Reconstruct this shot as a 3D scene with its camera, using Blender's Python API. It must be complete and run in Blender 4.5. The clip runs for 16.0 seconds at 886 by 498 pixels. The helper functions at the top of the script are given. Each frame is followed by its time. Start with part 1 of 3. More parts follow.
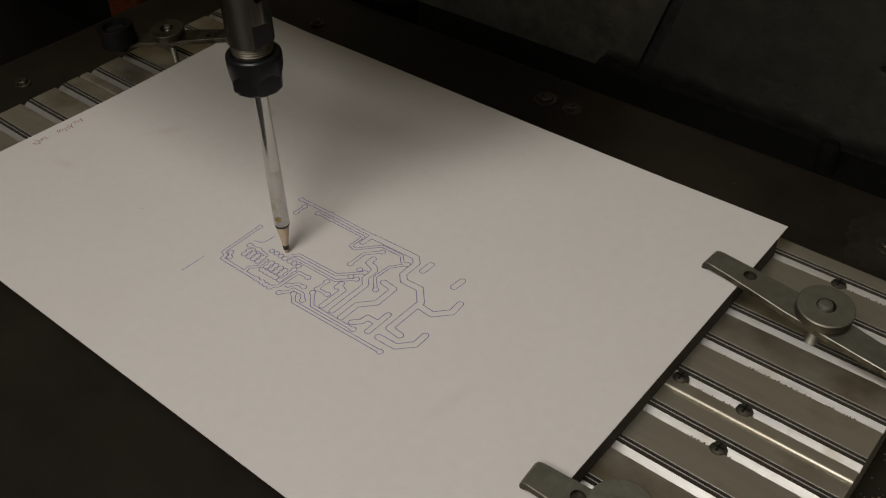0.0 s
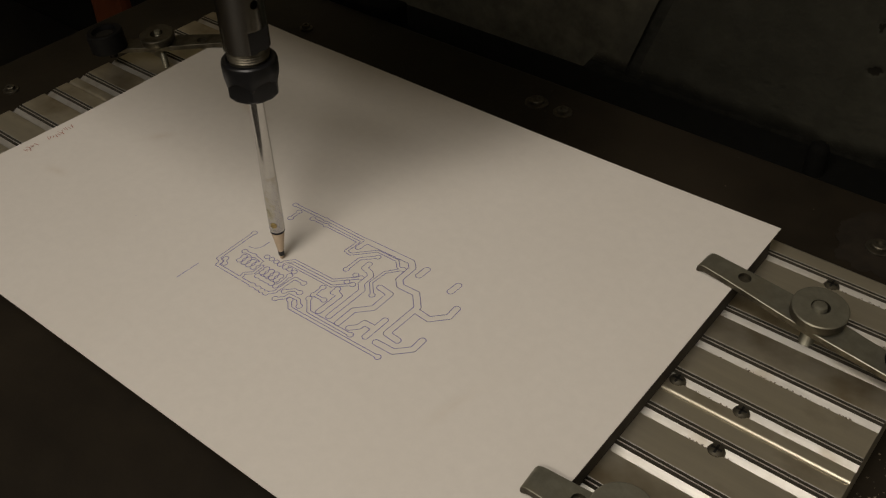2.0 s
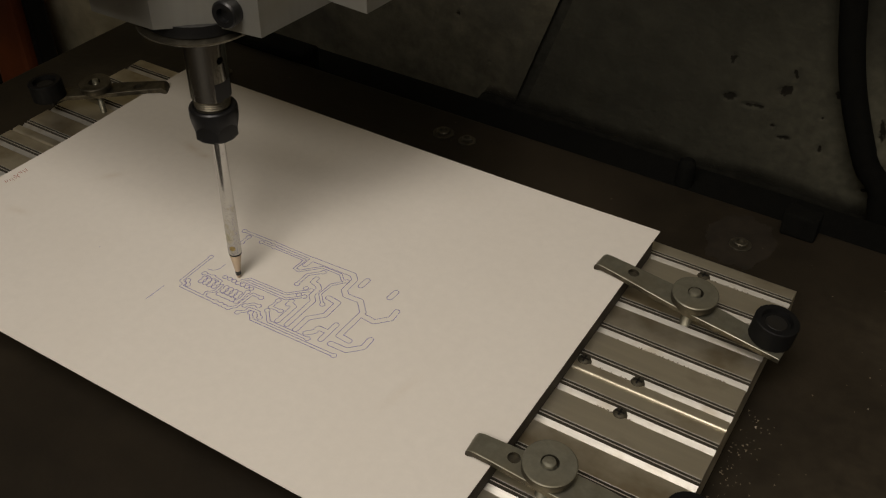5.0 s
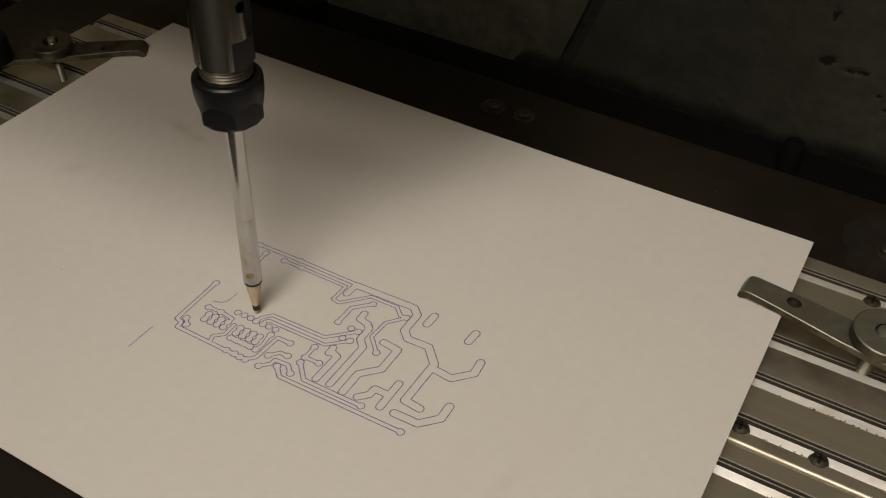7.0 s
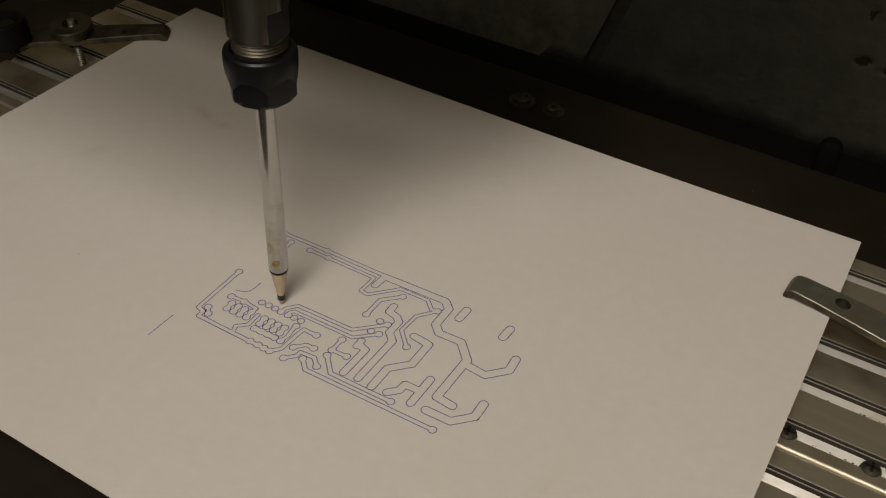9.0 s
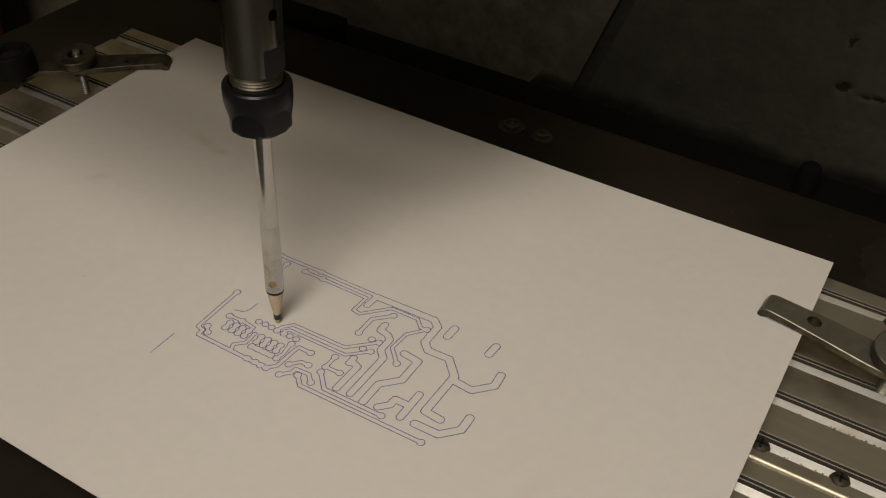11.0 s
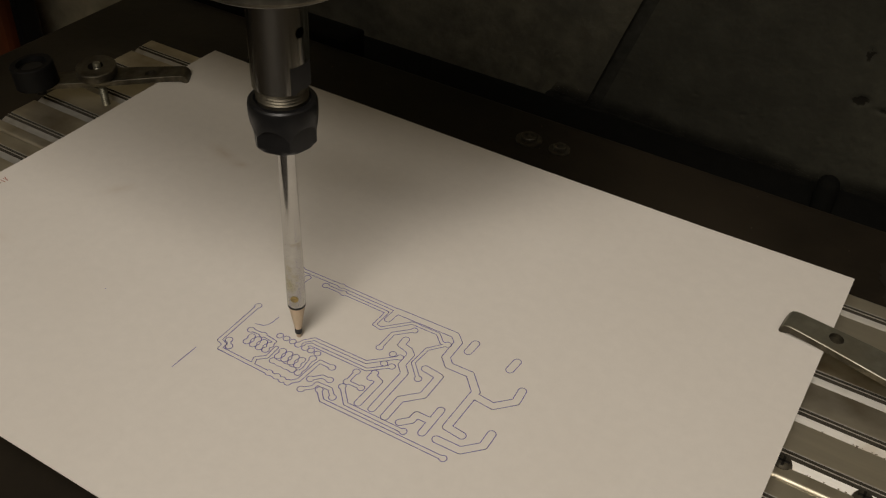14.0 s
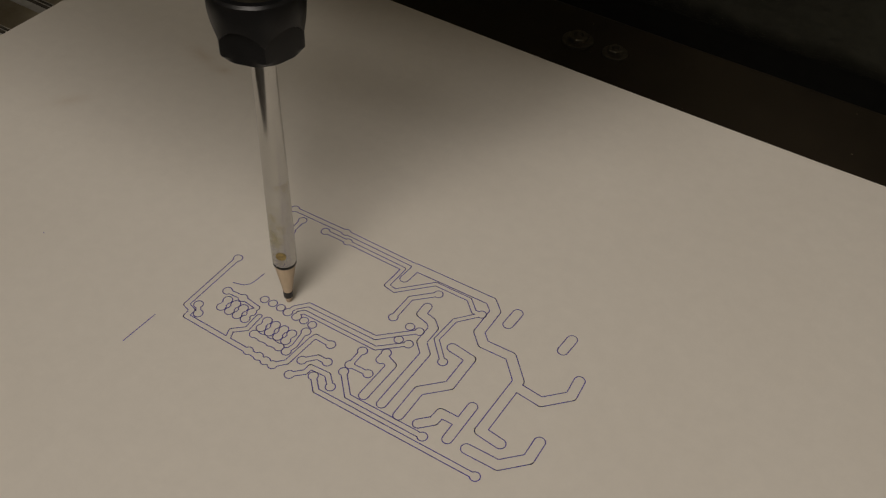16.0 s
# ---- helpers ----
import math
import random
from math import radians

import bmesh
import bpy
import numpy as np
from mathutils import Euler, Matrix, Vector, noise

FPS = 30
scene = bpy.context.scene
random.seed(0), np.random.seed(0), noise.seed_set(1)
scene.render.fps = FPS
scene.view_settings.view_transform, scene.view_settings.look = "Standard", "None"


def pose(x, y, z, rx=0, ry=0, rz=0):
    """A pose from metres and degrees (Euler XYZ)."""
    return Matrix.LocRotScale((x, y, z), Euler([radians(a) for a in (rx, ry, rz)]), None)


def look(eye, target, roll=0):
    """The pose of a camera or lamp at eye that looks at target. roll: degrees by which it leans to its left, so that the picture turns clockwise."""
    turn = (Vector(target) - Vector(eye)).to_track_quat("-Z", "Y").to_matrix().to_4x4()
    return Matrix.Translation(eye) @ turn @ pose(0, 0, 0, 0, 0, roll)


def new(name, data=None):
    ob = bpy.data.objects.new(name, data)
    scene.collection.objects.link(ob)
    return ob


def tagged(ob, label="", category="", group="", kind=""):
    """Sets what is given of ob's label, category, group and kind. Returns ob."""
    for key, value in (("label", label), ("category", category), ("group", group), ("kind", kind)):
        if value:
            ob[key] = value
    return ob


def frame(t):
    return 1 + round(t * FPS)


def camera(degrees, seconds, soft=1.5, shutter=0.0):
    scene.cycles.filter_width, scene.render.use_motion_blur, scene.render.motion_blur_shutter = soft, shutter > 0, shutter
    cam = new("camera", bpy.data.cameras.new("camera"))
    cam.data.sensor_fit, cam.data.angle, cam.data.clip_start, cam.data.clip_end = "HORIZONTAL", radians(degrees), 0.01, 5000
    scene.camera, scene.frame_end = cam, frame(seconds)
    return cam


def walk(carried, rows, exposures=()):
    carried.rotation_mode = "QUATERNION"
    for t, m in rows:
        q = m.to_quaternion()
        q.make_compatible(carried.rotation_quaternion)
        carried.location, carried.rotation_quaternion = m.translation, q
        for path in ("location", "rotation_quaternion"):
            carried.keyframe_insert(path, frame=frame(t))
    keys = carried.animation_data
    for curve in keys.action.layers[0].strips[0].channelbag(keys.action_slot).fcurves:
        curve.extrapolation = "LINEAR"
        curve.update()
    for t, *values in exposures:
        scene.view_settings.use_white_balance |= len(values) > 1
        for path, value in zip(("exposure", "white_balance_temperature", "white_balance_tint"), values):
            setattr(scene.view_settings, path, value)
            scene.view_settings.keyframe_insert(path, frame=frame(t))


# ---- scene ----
cam = camera(49.0, 16.0, soft=1.2)
PATH = [
    (0, look((0.3859, -0.1004, 0.2431), (0.2065, 0.1079, 0.0107), -1.83)),
    (0.5, look((0.3764, -0.0938, 0.2369), (0.2017, 0.1137, 0.0003), -1.63)),
    (1, look((0.3687, -0.0876, 0.2378), (0.1951, 0.1191, -0.0004), -1.40)),
    (1.5, look((0.3714, -0.0910, 0.2405), (0.1992, 0.1166, 0.0021), -1.28)),
    (2, look((0.3822, -0.1029, 0.2442), (0.2071, 0.1095, 0.0122), -1.48)),
    (2.5, look((0.3846, -0.1016, 0.2496), (0.2042, 0.1129, 0.0236), -1.07)),
    (3, look((0.3942, -0.1139, 0.2602), (0.2133, 0.1055, 0.0394), -0.59)),
    (3.5, look((0.4028, -0.1390, 0.2692), (0.2281, 0.0870, 0.0502), 0.33)),
    (4, look((0.3983, -0.1533, 0.2760), (0.2375, 0.0789, 0.0529), 0.30)),
    (4.2, look((0.3988, -0.1565, 0.2785), (0.2425, 0.0784, 0.0548), 0.59)),
    (6.3, look((0.3590, -0.1489, 0.2701), (0.2207, 0.0962, 0.0456), 0.69)),
    (6.5, look((0.3419, -0.1254, 0.2504), (0.2039, 0.1169, 0.0228), 0.72)),
    (7, look((0.3076, -0.0886, 0.2192), (0.1783, 0.1528, -0.0147), 2.57)),
    (7.5, look((0.2928, -0.0676, 0.1992), (0.1647, 0.1713, -0.0377), 3.25)),
    (8, look((0.2919, -0.0741, 0.2014), (0.1643, 0.1651, -0.0355), 3.36)),
    (8.5, look((0.2948, -0.0824, 0.2041), (0.1643, 0.1578, -0.0301), 3.43)),
    (9, look((0.2973, -0.0865, 0.2065), (0.1650, 0.1549, -0.0255), 3.31)),
    (9.2, look((0.2964, -0.0873, 0.2075), (0.1647, 0.1554, -0.0235), 3.52)),
    (11.5, look((0.3065, -0.0950, 0.2166), (0.1714, 0.1509, -0.0090), 3.14)),
    (12, look((0.3063, -0.0885, 0.2166), (0.1716, 0.1582, -0.0083), 3.34)),
    (12.5, look((0.3098, -0.0948, 0.2182), (0.1736, 0.1527, -0.0050), 3.11)),
    (13, look((0.3063, -0.0958, 0.2197), (0.1688, 0.1514, -0.0030), 3.13)),
    (13.5, look((0.3014, -0.0952, 0.2188), (0.1638, 0.1517, -0.0042), 3.31)),
    (14, look((0.3010, -0.0955, 0.2178), (0.1627, 0.1501, -0.0062), 3.05)),
    (14.5, look((0.2916, -0.0773, 0.2053), (0.1530, 0.1653, -0.0218), 2.85)),
    (15, look((0.2802, -0.0575, 0.1869), (0.1459, 0.1725, -0.0553), 2.85)),
    (15.5, look((0.2693, -0.0417, 0.1793), (0.1379, 0.1808, -0.0714), 2.74)),
    (16, look((0.2657, -0.0408, 0.1797), (0.1354, 0.1798, -0.0732), 3.05)),
]
EXPOSURES = [(0, -0.14, 5900, 10), (0.3, -0.16, 6300, 10), (0.7, -0.18, 6500, 10), (1, -0.23, 6500, 10), (2, -0.18, 6500, 10), (2.5, -0.07, 6500, 10), (3, 0.03, 6500, 10), (3.5, 0.08, 6500, 10), (4.2, 0.08, 6500, 10), (6.5, 0.09, 6500, 10), (7.5, -0.1, 6500, 10), (9, -0.17, 6500, 10), (11.5, 0.0, 6500, 10), (13, 0.03, 6500, 10), (14.5, 0.0, 6500, 10), (15, -0.22, 6500, 10), (15.5, -0.3, 6500, 10), (16, -0.36, 6500, 10)]
walk(cam, PATH, EXPOSURES)

# ---- light: an unseen lamp in front of the machine, an added fill lamp, dim room ----
world = bpy.data.worlds.new("workshop_air")
world.use_nodes = True
scene.world = world
world.node_tree.nodes["Background"].inputs["Color"].default_value = (1.0, 0.86, 0.66, 1)
world.node_tree.nodes["Background"].inputs["Strength"].default_value = 0.034
LAMP_AT, FILL_AT = (0.33, -0.36, 0.82), (0.55, -1.35, 1.38)


LAMP_POSE = look(LAMP_AT, (0.22, 0.10, 0.0))  # tilted to the bed; narrow spread imitates shade on the sheet's near left
FILL_POSE = pose(*FILL_AT)


def area_light(name, at, sx, sy, energy, colour, spread=180):
    data = bpy.data.lights.new(name, "AREA")
    data.shape, data.size, data.size_y = "RECTANGLE", sx, sy
    data.energy, data.color, data.spread = energy, colour, radians(spread)
    ob = new(name, data)
    ob.matrix_world = at
    return ob


area_light("unseen_key_light", LAMP_POSE, 0.36, 0.24, 0.64, (1.0, 0.91, 0.81), 76)
# fill lamp added to lift the shadows, no such lamp is seen
area_light("added_fill_light", FILL_POSE, 1.20, 0.30, 14.8, (1.0, 0.905, 0.78))


# ---- materials ----
def material(name, base, rough=0.6, metal=0.0, var=0.25, scale=60.0, bump=0.15, bump_scale=None, stretch=(1, 1, 1), second=None, spec=0.5, stain=None, stain_scale=8.0, stain_amount=0.5):
    """Principled surface with grain, a broad stain layer and fine relief, in object metres."""
    m = bpy.data.materials.new(name)
    m.use_nodes = True
    nt = m.node_tree
    n, l = nt.nodes, nt.links
    bs = n["Principled BSDF"]
    co = n.new("ShaderNodeTexCoord")
    mp = n.new("ShaderNodeMapping")
    mp.inputs["Scale"].default_value = stretch
    l.new(co.outputs["Object"], mp.inputs["Vector"])
    n1 = n.new("ShaderNodeTexNoise")
    n1.inputs["Scale"].default_value, n1.inputs["Detail"].default_value, n1.inputs["Roughness"].default_value = scale, 6, 0.65
    l.new(mp.outputs["Vector"], n1.inputs["Vector"])
    r1 = n.new("ShaderNodeValToRGB")
    r1.color_ramp.elements[0].position, r1.color_ramp.elements[1].position = 0.3, 0.72
    dark = second or tuple(c * (1 - var) for c in base)
    r1.color_ramp.elements[0].color = (*dark, 1)
    r1.color_ramp.elements[1].color = (*(min(1, c * (1 + var * 0.5)) for c in base), 1)
    l.new(n1.outputs["Fac"], r1.inputs["Fac"])
    col = r1.outputs["Color"]
    n2 = n.new("ShaderNodeTexNoise")
    n2.inputs["Scale"].default_value, n2.inputs["Detail"].default_value = stain_scale, 5
    l.new(co.outputs["Object"], n2.inputs["Vector"])
    if stain:
        r2 = n.new("ShaderNodeValToRGB")
        r2.color_ramp.elements[0].position, r2.color_ramp.elements[1].position = 0.48, 0.68
        r2.color_ramp.elements[0].color, r2.color_ramp.elements[1].color = (0, 0, 0, 1), (stain_amount,) * 3 + (1,)
        l.new(n2.outputs["Fac"], r2.inputs["Fac"])
        mix = n.new("ShaderNodeMixRGB")
        mix.inputs["Color2"].default_value = (*stain, 1)
        l.new(r2.outputs["Color"], mix.inputs["Fac"])
        l.new(col, mix.inputs["Color1"])
        col = mix.outputs["Color"]
    l.new(col, bs.inputs["Base Color"])
    rr = n.new("ShaderNodeMapRange")
    rr.inputs["To Min"].default_value, rr.inputs["To Max"].default_value = max(0.03, rough - 0.09), min(1, rough + 0.09)
    l.new(n2.outputs["Fac"], rr.inputs["Value"])
    l.new(rr.outputs["Result"], bs.inputs["Roughness"])
    bs.inputs["Metallic"].default_value = metal
    bs.inputs["Specular IOR Level"].default_value = spec
    if bump:
        bp = n.new("ShaderNodeBump")
        bp.inputs["Strength"].default_value, bp.inputs["Distance"].default_value = bump, 0.0006
        if bump_scale:
            n3 = n.new("ShaderNodeTexNoise")
            n3.inputs["Scale"].default_value, n3.inputs["Detail"].default_value = bump_scale, 6
            l.new(mp.outputs["Vector"], n3.inputs["Vector"])
            l.new(n3.outputs["Fac"], bp.inputs["Height"])
        else:
            l.new(n1.outputs["Fac"], bp.inputs["Height"])
        l.new(bp.outputs["Normal"], bs.inputs["Normal"])
    return m


SMUDGES = ((0.061, 0.1465, -15, 0.016, 0.006, 0.28), (0.072, 0.1440, 20, 0.008, 0.004, 0.25), (0.030, 0.060, 10, 0.012, 0.005, 0.18), (0.045, 0.105, 50, 0.012, 0.005, 0.18), (0.250, 0.060, 80, 0.020, 0.005, 0.12))
PAPER = material("drawing_paper", (0.80, 0.76, 0.70), 0.75, var=0.03, scale=220, bump=0.05, bump_scale=900, spec=0.25, stain=(0.74, 0.69, 0.62), stain_scale=14, stain_amount=0.25)
def cloudy_spot(m, at, size, colour, amount, ragged=0.0, upright=False):
    """A spot of another colour with a cloudy outline, on a level or an upright face."""
    nt = m.node_tree
    n, l = nt.nodes, nt.links
    bs = n["Principled BSDF"]
    before = bs.inputs["Base Color"].links[0].from_socket
    co, mp, gr, no, mu, mix = (n.new("ShaderNode" + k) for k in ("TexCoord", "Mapping", "TexGradient", "TexNoise", "Math", "MixRGB"))
    mp.vector_type = "TEXTURE"
    mp.inputs["Location"].default_value = (at[0], 0, at[1]) if upright else (at[0], at[1], 0)
    mp.inputs["Rotation"].default_value = (0, -radians(at[2]), 0) if upright else (0, 0, radians(at[2]))
    mp.inputs["Scale"].default_value = (size[0], 50, size[1]) if upright else (size[0], size[1], 1)
    gr.gradient_type = "QUADRATIC_SPHERE"
    no.inputs["Scale"].default_value, no.inputs["Detail"].default_value = 260 if ragged else 160, 5
    mu.operation = "MULTIPLY"
    l.new(co.outputs["Object"], mp.inputs["Vector"])
    l.new(mp.outputs["Vector"], gr.inputs["Vector"])
    l.new(co.outputs["Object"], no.inputs["Vector"])
    l.new(gr.outputs["Fac"], mu.inputs[0])
    l.new(no.outputs["Fac"], mu.inputs[1])
    amt = n.new("ShaderNodeMath")
    amt.operation, amt.use_clamp = "MULTIPLY_ADD", True
    amt.inputs[1].default_value, amt.inputs[2].default_value = amount * 2, -ragged
    l.new(mu.outputs["Value"], amt.inputs[0])
    l.new(amt.outputs["Value"], mix.inputs["Fac"])
    l.new(before, mix.inputs["Color1"])
    mix.inputs["Color2"].default_value = (*colour, 1)
    l.new(mix.outputs["Color"], bs.inputs["Base Color"])


for sx, sy, turn, w, h, amount in SMUDGES:
    cloudy_spot(PAPER, (sx, sy, turn), (w, h), (0.50, 0.37, 0.22), amount)

BASE = material("dark_stained_board", (0.0185, 0.0138, 0.0082), 0.55, var=0.35, scale=40, bump=0.25, bump_scale=180, stain=(0.030, 0.0225, 0.0135), stain_scale=9, stain_amount=0.7, spec=0.35)
for sx, sy, turn, w, h, amount in ((0.44, 0.08, 8, 0.11, 0.22, 0.85), (0.42, 0.235, -20, 0.09, 0.05, 0.55), (-0.09, 0.22, 0, 0.05, 0.12, 0.35)):
    cloudy_spot(BASE, (sx, sy, turn), (w, h), (0.075, 0.062, 0.042), amount)

INK = material("violet_ink", (0.13, 0.108, 0.47), 0.6, var=0.4, scale=500, bump=0)
RED_INK = material("red_pencil", (0.48, 0.22, 0.17), 0.8, var=0.3, scale=900, bump=0)
GOLD = material("worn_gold_stamp", (0.36, 0.27, 0.11), 0.5, 0.4, var=0.6, scale=1400, bump=0)
ALU = material("milled_aluminium", (0.66, 0.61, 0.485), 0.45, 0.86, var=0.08, scale=300, bump=0.03, stretch=(0.05, 1, 1), stain=(0.29, 0.225, 0.13), stain_scale=30, stain_amount=0.8)
SLOT = material("pale_slot_aluminium", (0.78, 0.755, 0.69), 0.36, 0.74, var=0.14, scale=420, bump=0.06, stretch=(0.1, 1, 1), stain=(0.46, 0.40, 0.29), stain_scale=90, stain_amount=0.55)
STEEL = material("worn_steel", (0.32, 0.312, 0.25), 0.48, 0.82, var=0.2, scale=260, bump=0.08, stain=(0.25, 0.225, 0.16), stain_scale=70, stain_amount=0.5)
BRIGHT = material("ground_steel", (0.50, 0.49, 0.46), 0.16, 1.0, var=0.14, scale=500, bump=0.03, stretch=(1, 1, 0.1))
CHROME = material("chrome", (0.52, 0.51, 0.49), 0.14, 1.0, var=0.08, scale=200, bump=0.0)
BLACKENED = material("black_oxide_steel", (0.016, 0.016, 0.017), 0.36, 0.5, var=0.3, scale=150, bump=0.05)
BARREL = material("grey_metal_barrel", (0.56, 0.55, 0.53), 0.25, 0.95, var=0.16, scale=320, bump=0.06, stretch=(1, 1, 0.3), stain=(0.38, 0.34, 0.17), stain_scale=210, stain_amount=0.6)
WOOD = material("bare_wood_cone", (0.56, 0.44, 0.31), 0.6, var=0.2, scale=500, bump=0.08, stretch=(1, 1, 0.15))
GRAPHITE = material("graphite", (0.025, 0.024, 0.023), 0.45, 0.2, var=0.3, scale=900, bump=0.1)
# dirty steel of bolts and screws, also the painted shade on clamps
DIRT_AND_SHADE = material("dirt_and_shade_steel", (0.16, 0.145, 0.11), 0.5, 0.9, var=0.35, scale=300, bump=0.2, stain=(0.04, 0.034, 0.026), stain_scale=120, stain_amount=0.7)
SCRAP = material("oil_stained_scrap", (0.022, 0.0165, 0.0105), 0.6, var=0.5, scale=120, bump=0.2)
# groove walls coloured dark for the shade inside them
GROOVE_SHADE = material("dark_groove_shade", (0.075, 0.066, 0.048), 0.6, var=0.4, scale=300, bump=0.2)
BLACKPAINT = material("black_paint", (0.012, 0.011, 0.010), 0.5, var=0.3, scale=60, bump=0.15)
RUBBER = material("black_plastic", (0.005, 0.005, 0.0055), 0.5, var=0.2, scale=200, bump=0.05, spec=0.3)
KNOB = material("dull_black_knob", (0.006, 0.006, 0.0062), 0.62, var=0.3, scale=160, bump=0.25, spec=0.22)
MATT = material("matt_black_rubber", (0.006, 0.006, 0.005), 0.95, var=0.3, scale=200, bump=0.1, spec=0.08)
CAST = material("painted_head_aluminium", (0.36, 0.36, 0.335), 0.36, 0.7, var=0.10, scale=120, bump=0.04, stretch=(1, 1, 0.1), stain=(0.30, 0.285, 0.23), stain_scale=40, stain_amount=0.5)
BOARD = material("fibreboard_edge", (0.045, 0.036, 0.026), 0.85, var=0.3, scale=500, bump=0.3)
ORANGE = material("orange_plastic", (0.13, 0.032, 0.007), 0.5, var=0.35, scale=18, bump=0.1, stain=(0.02, 0.010, 0.006), stain_scale=14, stain_amount=0.9)
PLASTER = material("stained_plaster_wall", (0.52, 0.47, 0.325), 0.9, var=0.35, scale=26, bump=0.9, bump_scale=120, stain=(0.21, 0.19, 0.125), stain_scale=9, stain_amount=0.7)
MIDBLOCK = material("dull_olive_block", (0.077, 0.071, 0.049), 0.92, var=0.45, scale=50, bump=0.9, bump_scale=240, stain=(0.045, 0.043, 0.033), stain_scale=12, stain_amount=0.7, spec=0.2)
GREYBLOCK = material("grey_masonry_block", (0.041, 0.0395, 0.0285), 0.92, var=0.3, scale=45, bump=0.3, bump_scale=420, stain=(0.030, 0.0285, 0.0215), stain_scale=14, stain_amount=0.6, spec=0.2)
JOINT = material("dirty_mortar", (0.030, 0.029, 0.023), 1.0, var=0.4, scale=120, bump=0.6, spec=0.1)
WALL_FOOT = material("black_wall_foot", (0.018, 0.0175, 0.014), 1.0, var=0.5, scale=90, bump=0.6, spec=0.05)
ROOM = material("pale_room_paint", (0.74, 0.69, 0.59), 0.9, var=0.2, scale=6, bump=0.2)
CHIP = material("swarf_flakes", (0.20, 0.165, 0.115), 0.5, var=0.5, scale=300, bump=0)
LAMPBODY = material("lamp_housing", (0.5, 0.5, 0.48), 0.5, var=0.1, scale=60)


def shadow_streak(m, x, z, turn, w, h, amount):
    """A soft dark streak on an upright face, a shadow put into the colour."""
    nt = m.node_tree
    n, l = nt.nodes, nt.links
    bs = n["Principled BSDF"]
    before = bs.inputs["Base Color"].links[0].from_socket
    co, mp, gr, mu, mix = (n.new("ShaderNode" + k) for k in ("TexCoord", "Mapping", "TexGradient", "Math", "MixRGB"))
    mp.vector_type = "TEXTURE"
    mp.inputs["Location"].default_value = (x, 0.448, z)
    mp.inputs["Rotation"].default_value = (0, radians(-turn), 0)
    mp.inputs["Scale"].default_value = (w, 1, h)
    gr.gradient_type = "SPHERICAL"
    mu.operation, mu.use_clamp = "MULTIPLY", True
    mu.inputs[1].default_value = amount * 2
    l.new(co.outputs["Object"], mp.inputs["Vector"])
    l.new(mp.outputs["Vector"], gr.inputs["Vector"])
    l.new(gr.outputs["Fac"], mu.inputs[0])
    l.new(mu.outputs["Value"], mix.inputs["Fac"])
    l.new(before, mix.inputs["Color1"])
    mix.inputs["Color2"].default_value = (0.016, 0.0155, 0.012, 1)
    l.new(mix.outputs["Color"], bs.inputs["Base Color"])


# the hose's soft shadow arc, painted into the block's colour
for sx, sz, turn in ((0.298, 0.046, -20), (0.325, 0.034, -32), (0.348, 0.013, -50), (0.364, -0.012, -62), (0.377, -0.042, -68), (0.390, -0.078, -70)):
    shadow_streak(GREYBLOCK, sx, sz, turn, 0.034, 0.017, 0.42)


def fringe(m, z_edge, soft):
    """Lets a thin layer thin out to nothing in patches above a height."""
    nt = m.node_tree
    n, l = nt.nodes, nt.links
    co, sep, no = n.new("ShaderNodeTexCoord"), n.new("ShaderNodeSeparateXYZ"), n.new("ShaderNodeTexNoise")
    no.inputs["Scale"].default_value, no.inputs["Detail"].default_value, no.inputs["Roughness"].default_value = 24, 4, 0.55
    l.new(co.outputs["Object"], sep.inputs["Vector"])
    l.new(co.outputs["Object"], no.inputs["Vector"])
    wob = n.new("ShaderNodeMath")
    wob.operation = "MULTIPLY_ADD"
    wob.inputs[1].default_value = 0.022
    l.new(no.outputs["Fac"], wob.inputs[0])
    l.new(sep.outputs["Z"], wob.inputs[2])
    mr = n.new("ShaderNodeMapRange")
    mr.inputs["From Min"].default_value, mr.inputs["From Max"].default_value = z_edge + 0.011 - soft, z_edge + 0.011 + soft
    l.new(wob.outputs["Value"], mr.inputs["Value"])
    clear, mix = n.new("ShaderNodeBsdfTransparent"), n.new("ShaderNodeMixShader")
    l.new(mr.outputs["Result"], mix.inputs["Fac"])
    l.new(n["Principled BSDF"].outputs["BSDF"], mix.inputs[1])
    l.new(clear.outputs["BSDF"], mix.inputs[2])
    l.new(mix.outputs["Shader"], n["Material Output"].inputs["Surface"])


fringe(WALL_FOOT, -0.101, 0.006)


# ---- builders ----
def part(name, bm, mat, parent=None, label="", smooth=False):
    me = bpy.data.meshes.new(name)
    bmesh.ops.recalc_face_normals(bm, faces=bm.faces[:])
    bm.to_mesh(me)
    bm.free()
    if smooth:
        for p in me.polygons:
            p.use_smooth = True
        me.set_sharp_from_angle(angle=radians(35))
    if mat:
        me.materials.append(mat)
    ob = new(name, me)
    if parent:
        ob.parent = parent
    if label:
        tagged(ob, label)
    return ob


def thing(name, at, label, category, group="", kind="", turn=0):
    ob = new(name)
    ob.empty_display_size = 0.02
    ob.matrix_basis = pose(*at, 0, 0, turn)
    return tagged(ob, label, category, group, kind)


